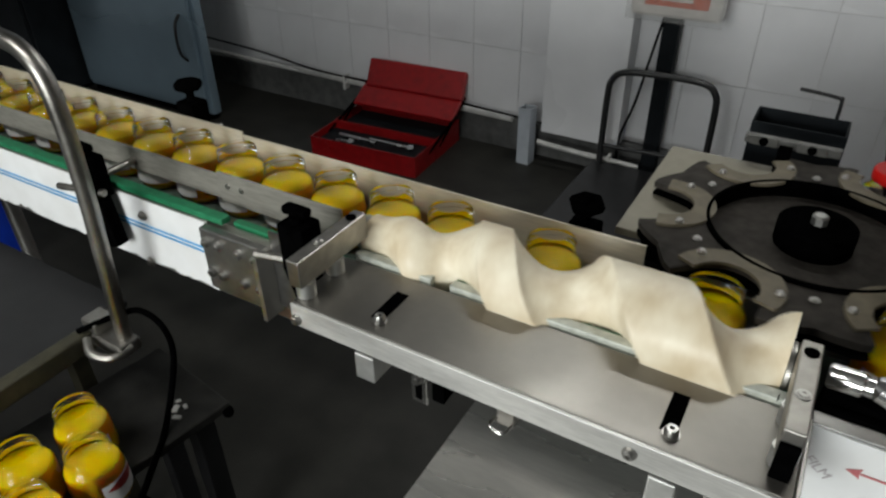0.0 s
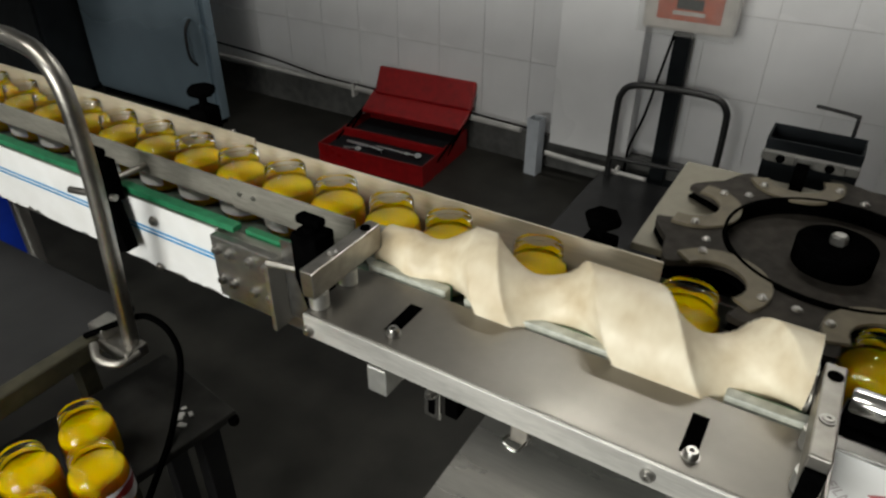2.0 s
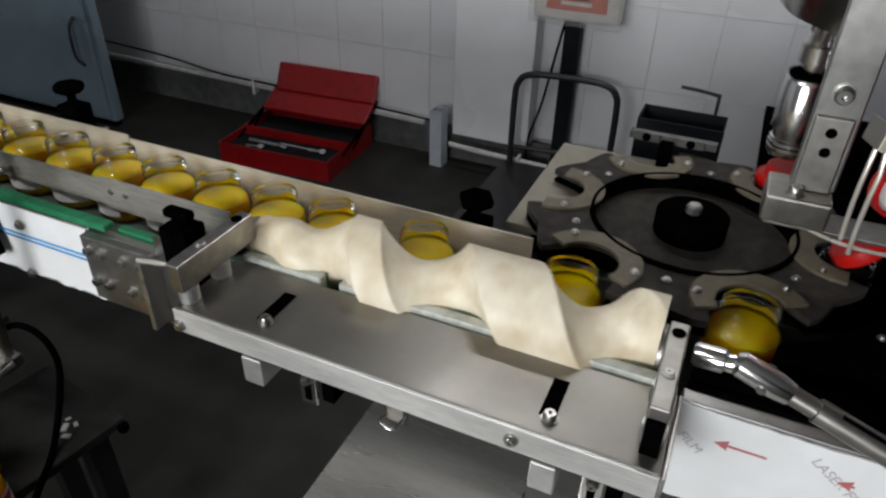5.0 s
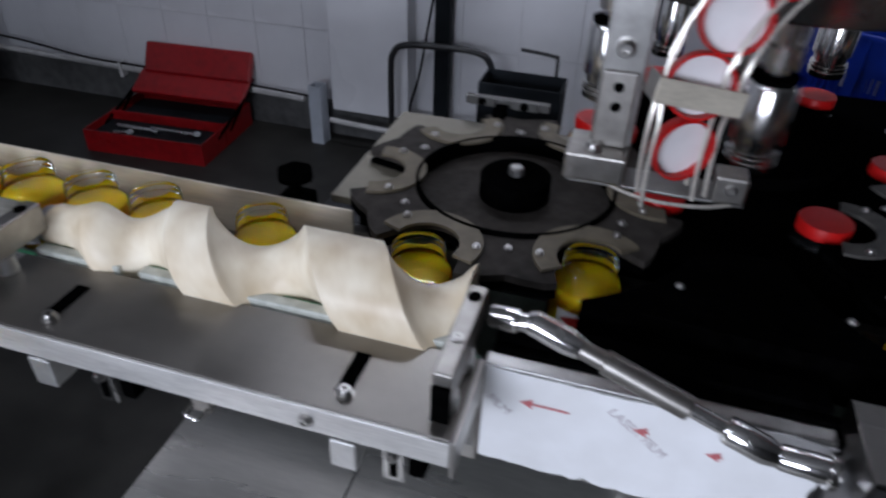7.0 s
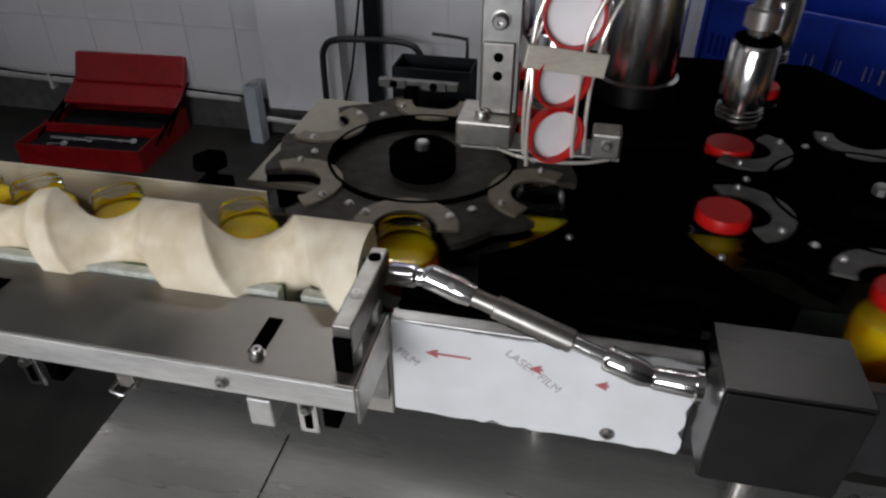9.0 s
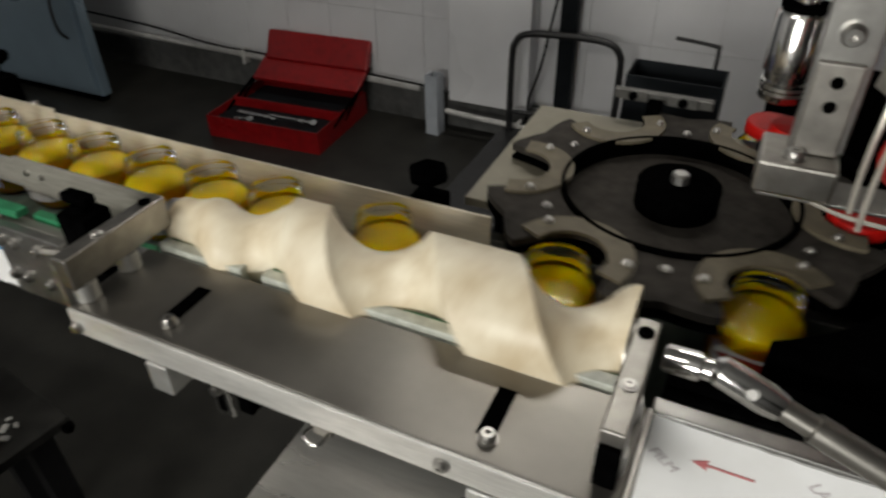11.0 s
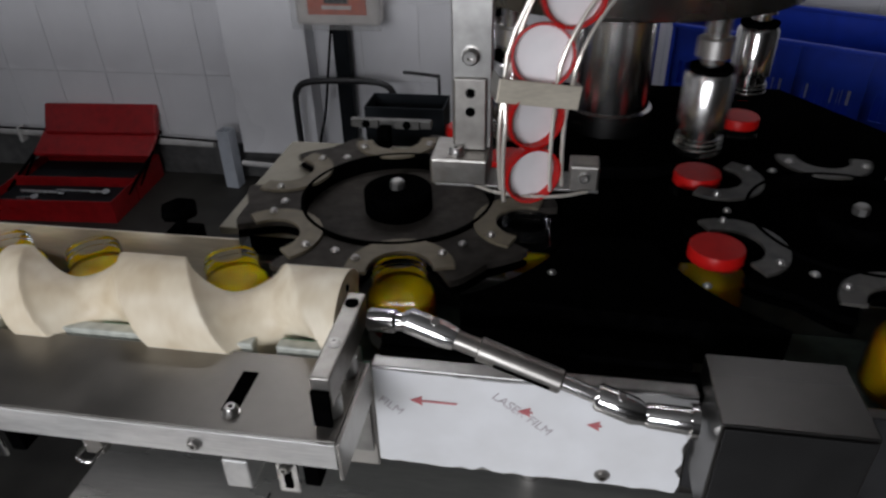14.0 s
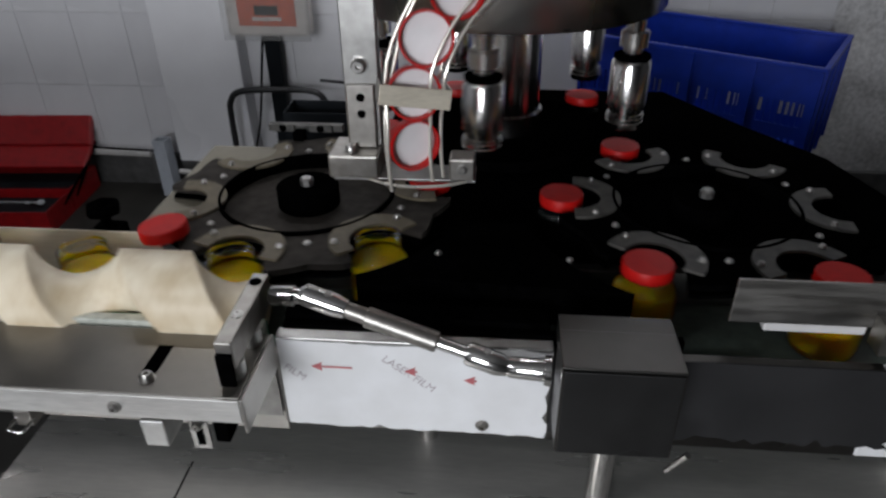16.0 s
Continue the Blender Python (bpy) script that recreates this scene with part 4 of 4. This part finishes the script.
for r in range(0, 8):
    for c in range(-13, 14):
        x, z = -1.65 + c * TW, 0.147 + r * TH
        if x > -4.1 and x + TW < 1.9 and not (-1.05 < x + TW / 2 < -0.70):
            rows_of_tiles.append((x, z))
for x, z in rows_of_tiles:
    o = new("tile", tile_mesh)
    o.parent = north
    o.matrix_basis = pose(x, WY - 0.001, z)
bm = nb()
for r in range(0, 9):
    for c in (*range(-16, -10), *range(16, 27)):
        x, z = -1.65 + c * TW, 0.147 + r * TH
        box(bm, x + 0.0012, x + TW - 0.0012, WY - 0.005, WY - 0.001, z + 0.0012, z + TH - 0.0012)
far = part("tile_rest", bm, TILE, north, smooth=False)
far["kind"] = "stuff"

pp = thing("wall_pipe", "thin pale pipe along the wall's foot with a cable on it", "pipe")
part("pipe", tube(nb(), [(-3.3, WY - 0.045, 0.185), (-2.3, WY - 0.045, 0.172), (-1.2, WY - 0.045, 0.152)], 0.013), PIPE, pp)
part("pipe", tube(nb(), [(-1.04, WY - 0.13, 0.115), (-0.9, WY - 0.13, 0.108), (-0.6, WY - 0.13, 0.10)], 0.011), PIPE, pp)
part("cable", tube(nb(), [(-3.2, WY - 0.05, 0.26), (-2.7, WY - 0.05, 0.235), (-2.3, WY - 0.06, 0.20), (-2.0, WY - 0.06, 0.195), (-1.6, WY - 0.06, 0.19), (-1.15, WY - 0.06, 0.175)], 0.005), BLACK, pp, "black cable")
for x in (-2.12, -1.12, -0.72):
    part("clip", bx(x - 0.006, x + 0.006, WY - 0.07 if x < -1 else WY - 0.148, WY - 0.028 if x < -1 else WY - 0.115, 0.08 if x > -1 else 0.13, 0.20 if x < -1 else 0.13, bevel=0.002), PIPE, pp, smooth=False)

duct = thing("cable_duct", "short grey plastic duct standing against the wall", "duct")
bm = nb()
lathe(bm, [(0.040, 0.0), (0.040, 0.255), (0.034, 0.255), (0.034, 0.05)], 4, pose(-1.098, 2.665, 0.0, 0, 0, 40))
part("duct", bm, GREYPVC, duct, smooth=False)

cab = thing("steel_cabinet", "shallow pale blue-grey sheet steel cabinet near the wall", "cabinet")
part("body", bx(-3.60, -2.645, 2.32, 2.37, 0.03, 1.85, bevel=0.006), CABINET, cab, smooth=False)
part("door", bx(-3.58, -2.665, 2.300, 2.319, 0.06, 1.82, bevel=0.004), CABINET, cab, smooth=False)
part("handle", tube(nb(), [(-2.73, 2.298, 0.30), (-2.735, 2.27, 0.34), (-2.732, 2.262, 0.41), (-2.73, 2.27, 0.48), (-2.725, 2.298, 0.52)], 0.007), BLACKMETAL, cab, "dark bow handle")
part("plinth", bx(-3.58, -2.665, 2.325, 2.365, 0.0, 0.03), BLACK, cab, smooth=False)
dark = thing("dark_cabinet", "tall black cabinet in shadow", "cabinet")
part("body", bx(-4.38, -3.63, 2.1, 2.75, 0.02, 2.0, bevel=0.006), DARKCAB, dark, smooth=False)
part("door", bx(-4.36, -3.65, 2.085, 2.099, 0.05, 1.97, bevel=0.003), DARKCAB, dark, smooth=False)
part("plinth", bx(-4.36, -3.65, 2.12, 2.7, 0.0, 0.02), BLACK, dark, smooth=False)

# ---- open toolbox on the floor ----
tb = thing("toolbox", "open red cantilever steel toolbox on the floor", "toolbox", m=pose(-1.70, 2.30, 0, 0, 0, 4))


def tray(name, y0, y1, z0, z1, w=0.265):
    return part(name, open_box(nb(), -w, w, y0, y1, z0, z1, 0.003), RED, tb, smooth=False)


tray("lower_tray", -0.03, 0.16, 0.0, 0.095)
part("tray_floor", bx(-0.26, 0.26, -0.025, 0.155, 0.060, 0.063), DARKCAB, tb, smooth=False)
tray("body", 0.165, 0.40, 0.0, 0.10)
part("body_floor", bx(-0.26, 0.26, 0.17, 0.395, 0.06, 0.063), DARKCAB, tb, smooth=False)
bm = nb()
m = pose(0.02, 0.30, 0.125, 28, 0, 0)
box(bm, -0.262, 0.262, 0, 0.13, 0, 0.02, bevel=0.006, m=m)
part("inner_flap", bm, RED, tb, smooth=False)
bm = nb()
m = pose(0.03, 0.415, 0.185, 62, 0, 0)
box(bm, -0.255, 0.255, 0, 0.13, 0, 0.035, bevel=0.009, m=m)
part("lid", bm, RED, tb, smooth=False)
for x in (-0.26, 0.26):
    for y0, z0, y1, z1 in ((0.10, 0.06, 0.33, 0.15), (0.20, 0.05, 0.43, 0.20)):
        part("link", rod(nb(), (x * 1.01, y0, z0), (x * 1.01 + 0.02, y1, z1), 0.006, 8), BLACK, tb)
for p0, p1, r in (((-0.19, 0.09, 0.071), (0.0, 0.07, 0.078), 0.007), ((-0.02, 0.07, 0.088), (0.18, 0.085, 0.076), 0.006), ((-0.17, 0.03, 0.07), (-0.10, 0.04, 0.07), 0.006)):
    w = thing("wrench", "steel spanner lying in the open toolbox", "spanner", "spanners")
    q0 = pose(-1.70, 2.30, 0, 0, 0, 4) @ Vector(p0)
    q1 = pose(-1.70, 2.30, 0, 0, 0, 4) @ Vector(p1)
    part("shank", rod(nb(), q0, q1, r, 8), TOOL, w)
    part("head", lathe(nb(), [(0.008, -0.006), (0.015, -0.006), (0.015, 0.006), (0.008, 0.006)], 12, Matrix.Translation(q1) @ pose(0, 0, 0, 20, 10, 0)), TOOL, w)

# ---- hand cart and platform scale ----
cart = thing("platform_cart", "black tubular platform cart standing by the wall", "cart")
part("handle", tube(nb(), [(-0.745, 2.6, 0.10), (-0.745, 2.6, 0.38), (-0.735, 2.6, 0.455), (-0.69, 2.6, 0.492), (-0.55, 2.6, 0.503), (-0.41, 2.6, 0.500), (-0.36, 2.6, 0.468), (-0.348, 2.6, 0.39), (-0.348, 2.6, 0.10)], 0.0125, 12), BLACKMETAL, cart)
part("crossbar", rod(nb(), (-0.742, 2.6, 0.188), (-0.351, 2.6, 0.205), 0.009), BLACKMETAL, cart)
part("platform", bx(-0.78, -0.31, 1.95, 2.62, 0.085, 0.11, bevel=0.006), BLACKMETAL, cart, "dark ribbed platform", smooth=False)
for x in (-0.72, -0.37):
    for y in (2.03, 2.55):
        part("wheel", rod(nb(), (x - 0.013, y, 0.042), (x + 0.013, y, 0.042), 0.042, 20), BLACK, cart)

sc = thing("platform_scale", "platform scale with a black column and a wrapped display", "scale")
part("column", bx(-0.605, -0.545, 2.70, 2.745, 0.02, 0.74, bevel=0.004), DARKCAB, sc, smooth=False)
part("base", bx(-0.75, -0.40, 2.60, 2.765, 0.0, 0.075, bevel=0.006), DARKCAB, sc, smooth=False)
hd = part("display_housing", bx(-0.715, -0.40, 2.64, 2.72, 0.695, 0.95, bevel=0.012), PAPER, sc, "display housing in a clear dusty cover", smooth=False)
part("panel", bx(-0.665, -0.445, 2.634, 2.6395, 0.735, 0.93, bevel=0.002), ORANGE, hd, "orange-red front panel", smooth=False)
part("screen", bx(-0.60, -0.51, 2.630, 2.6338, 0.775, 0.81, bevel=0.001), BLACK, hd, smooth=False)
part("print_bar", bx(-0.61, -0.50, 2.631, 2.6338, 0.755, 0.768), PAPER, hd, smooth=False)
cover = part("dust_cover", bx(-0.725, -0.39, 2.622, 2.6245, 0.685, 0.955), ACRYL, hd, "crumpled clear dust cover", smooth=False)
part("cable", tube(nb(), [(-0.60, 2.69, 0.69), (-0.625, 2.69, 0.55), (-0.66, 2.69, 0.35), (-0.70, 2.69, 0.20), (-0.70, 2.68, 0.08)], 0.005), BLACK, sc, "black cable")

# ---- things behind the wheels ----
sb = thing("sensor_bracket", "steel bar with two socket screws behind the star wheel", "bracket")
part("bar", bx(-0.115, 0.03, 1.292, 1.306, 0.870, 0.884, bevel=0.001), DARKSTEEL, sb, smooth=False)
for x in (-0.085, -0.012):
    part("pad", bx(x - 0.022, x + 0.022, 1.286, 1.2915, 0.871, 0.887, bevel=0.001), DARKSTEEL, sb, smooth=False)
    bolt(sb, (x, 1.2858, 0.879), (0, -1, 0), 0.006, 0.005, BLACK)
part("stand", bx(-0.06, -0.04, 1.262, 1.2855, 0.8402, 0.878), BLACK, sb, smooth=False)
tr = thing("metal_tray", "shallow black metal tray behind the star wheel", "tray")
bm = open_box(nb(), -0.12, 0.035, 1.40, 1.48, 0.745, 0.866, 0.003)
part("tray", bm, DARKCAB, tr, smooth=False)
part("support", bx(-0.05, -0.03, 1.43, 1.45, 0.60, 0.745), BLACK, tr, smooth=False)
hk = thing("wire_bracket", "bent dark wire bracket above the tray", "bracket")
part("wire", tube(nb(), [(-0.062, 1.50, 0.903), (-0.03, 1.50, 0.901), (0.004, 1.50, 0.897), (0.010, 1.50, 0.890), (0.010, 1.50, 0.80), (0.010, 1.50, 0.60)], 0.0035, 8), BLACKMETAL, hk)

# ---- blue crates ----


def crate(m, label):
    c = thing("plastic_crate", label, "crate", "", m)
    W, D, H, T = 0.72, 0.42, 0.345, 0.004
    part("floor", bx(-W / 2, W / 2, -D / 2, D / 2, 0.0, 0.006), BLUE, c, smooth=False)
    for nm, n, rot in (("front_wall", W, 0), ("back_wall", W, 180), ("side_wall", D, 90), ("side_wall", D, -90)):
        off = D / 2 if n == W else W / 2
        bm = nb()
        half = n / 2 - (0 if n == W else T)
        bands = [(0.006, 0.055), (0.125, 0.165), (0.235, H - 0.012)]
        for z0, z1 in bands:
            box(bm, -half, half, -off, -off + T, z0, z1)
        groups = 4 if n == W else 3
        gw = 2 * half / groups
        for z0, z1 in ((0.055, 0.125), (0.165, 0.235)):
            for g in range(groups):
                a = -half + g * gw
                box(bm, a, a + gw * 0.16, -off, -off + T, z0, z1)
                box(bm, a + gw * 0.84, a + gw, -off, -off + T, z0, z1)
                for i in range(1, 7):
                    xx = a + gw * (0.16 + 0.68 * i / 7)
                    box(bm, xx - 0.004, xx + 0.004, -off, -off + T, z0, z1)
        w = part(nm, bm, BLUE, c, smooth=False)
        w.matrix_basis = pose(0, 0, 0, 0, 0, rot)
        rim = part("rim", bx(-half - 0.006, half + 0.006, -off - 0.010, -off + 0.006, H - 0.0118, H, bevel=0.002), BLUE, w, smooth=False)
        for g in range(groups + 1):
            a = -half + 2 * half * g / groups
            a = max(-half + 0.004, min(half - 0.004, a))
            part("rib", bx(a - 0.004, a + 0.004, -off - 0.009, -off - 0.0002, 0.01, H - 0.013), BLUE, w, smooth=False)
    return c


crate(pose(1.005, 2.377, 0.45, 0, 0, -30), "empty blue slotted plastic crate on a black stand")
for cx, cy, top, rot in ((1.005, 2.377, 0.45, -30),):
    st = thing("low_stand", "plain black stand under a blue crate", "stand", "", pose(cx, cy, 0, 0, 0, rot))
    part("top", bx(-0.27, 0.27, -0.15, 0.15, top - 0.03, top, bevel=0.004), DARKCAB, st, smooth=False)
    for x in (-0.24, 0.24):
        for y in (-0.12, 0.12):
            part("leg", bx(x - 0.02, x + 0.02, y - 0.02, y + 0.02, 0.0, top - 0.03), DARKCAB, st, smooth=False)

# ---- trolley and side table before the conveyor ----
tro = thing("trolley", "grey trolley with a worn olive edge and a tube handle", "trolley")
part("deck", bx(-2.0, -1.065, 0.20, 0.712, 0.545, 0.56, bevel=0.003), GREYDECK, tro, "grey laminate deck", smooth=False)
part("edge_rail", bx(-1.0645, -1.035, 0.20, 0.64, 0.525, 0.565, bevel=0.004), OLIVE, tro, "worn olive edge rail", smooth=False)
part("corner_block", bx(-1.062, -1.02, 0.615, 0.66, 0.555, 0.585, bevel=0.006), STEEL_BAR, tro, smooth=False)
part("handle", tube(nb(), [(-1.60, 0.64, 0.56), (-1.60, 0.64, 0.98), (-1.57, 0.64, 1.06), (-1.50, 0.64, 1.085), (-1.10, 0.64, 1.087), (-1.03, 0.64, 1.084), (-0.984, 0.64, 1.073), (-0.953, 0.64, 1.04), (-0.943, 0.64, 0.97), (-0.948, 0.64, 0.85), (-0.958, 0.64, 0.757), (-0.978, 0.64, 0.58), (-0.985, 0.64, 0.535)], 0.0135, 14), STEEL_BAR, tro, "bent steel tube handle")
part("clamp_plate", bx(-1.04, -0.955, 0.61, 0.655, 0.535, 0.56, bevel=0.005), STEEL_BAR, tro, smooth=False)
part("clamp_lever", tube(nb(), [(-1.03, 0.60, 0.56), (-1.0, 0.585, 0.55), (-0.965, 0.60, 0.545), (-0.955, 0.635, 0.55)], 0.008), STEEL_BAR, tro)
for x in (-1.95, -1.1):
    for y in (0.24, 0.60):
        part("leg", bx(x - 0.015, x + 0.015, y - 0.015, y + 0.015, 0.06, 0.545), OLIVE, tro, smooth=False)
        part("castor", rod(nb(), (x - 0.012, y, 0.03), (x + 0.012, y, 0.03), 0.03, 16), BLACK, tro)
bluebin = thing("blue_bin", "blue plastic bin standing under the conveyor", "bin")
part("bin", bx(-2.66, -2.28, 0.80, 1.1, 0.0, 0.38, bevel=0.02), BLUE, bluebin, smooth=False)
part("rim", bx(-2.67, -2.27, 0.79, 1.11, 0.3805, 0.40, bevel=0.006), BLUE, bluebin, smooth=False)

TMX = pose(-0.82, 0.703, 0, 0, 0, -9)
side = thing("side_table", "low dark grey side table with black legs", "table", m=TMX)
part("top", bx(-0.24, 0.0, -0.62, 0.0, 0.40, 0.42, bevel=0.003), TABLETOP, side, smooth=False)
for x, y in ((-0.035, -0.05), (-0.035, -0.57), (-0.21, -0.05), (-0.21, -0.57)):
    part("leg", bx(x - 0.02, x + 0.02, y - 0.02, y + 0.02, 0.0, 0.40, bevel=0.002), BLACKMETAL, side, smooth=False)
part("bumper", lathe(nb(), [(0.008, 0), (0.010, 0.004), (0.010, 0.014), (0, 0.016)], 12, pose(0.004, -0.01, 0.396)), BLACK, side)
for dx, dy, s in ((-0.06, -0.075, 0.009), (-0.052, -0.06, 0.006), (-0.04, -0.085, 0.008), (-0.075, -0.06, 0.005)):
    p = TMX @ Vector((dx, dy, 0.4205))
    b = thing("plaster_crumb", "small pale crumb lying on the side table", "crumb", "crumbs")
    part("crumb", box(nb(), -s, s, -s * 0.6, s * 0.6, 0, s * 0.5, bevel=s * 0.2, m=Matrix.Translation(p) @ pose(0, 0, 0, 0, 0, 40 * dx * 100)), PIPE, b, smooth=False)
cord = thing("power_cord", "black power cord hanging over the side table", "cord")
part("cord", tube(nb(), [(-1.05, 0.60, 0.57), (-0.985, 0.655, 0.60), (-0.93, 0.66, 0.62), (-0.885, 0.66, 0.60), (-0.878, 0.655, 0.535), (-0.868, 0.60, 0.432), (-0.82, 0.53, 0.427), (-0.775, 0.46, 0.427), (-0.74, 0.36, 0.40), (-0.73, 0.30, 0.2), (-0.75, 0.30, 0.008)], 0.0055, 10), BLACK, cord)

# a cluster of filled jars on the side table
for x, y, turn in ((-0.934, 0.498, 60), (-0.931, 0.396, 10), (-0.846, 0.455, 115), (-0.842, 0.352, 40), (-0.945, 0.296, 0), (-0.86, 0.25, 30)):
    j = copy_thing(proto, pose(x, y, 0.4205, 0, 0, turn))
    j["label"] = "open clear jar of golden honey on the side table"
    tagged(j, group="jars on the side table")

# ---- motion of the machine ----
TIMES = [i / 10 for i in range(161)]


def motions():
    walk(screw, [(t, pose(0, *SA) @ pose(0, 0, 0, -360 * beat(t), 0, 0)) for t in TIMES])
    walk(wheel_in, [(t, pose(C1[0], C1[1], 0, 0, 0, 60 * beat(t))) for t in TIMES])
    walk(wheel_out, [(t, pose(C2[0], C2[1], 0, 0, 0, 60 * beat(t))) for t in TIMES])
    walk(turret, [(t, pose(CT[0], CT[1], 0, 0, 0, -TURN * beat(t))) for t in TIMES])
    for o, m in PIECES:
        walk(o, [(t, m @ pose(0, 0, 0, 0, 0, -360 * beat(t))) for t in TIMES])
    for k, j in JARS.items():
        walk(j, [(t, jar_pose(k, t)) for t in TIMES])
    for k, c in CAPS.items():
        walk(c, [(t, cap_pose(k, t)) for t in TIMES])
    walk(stray, [(t, stray_pose(t)) for t in TIMES])


motions()
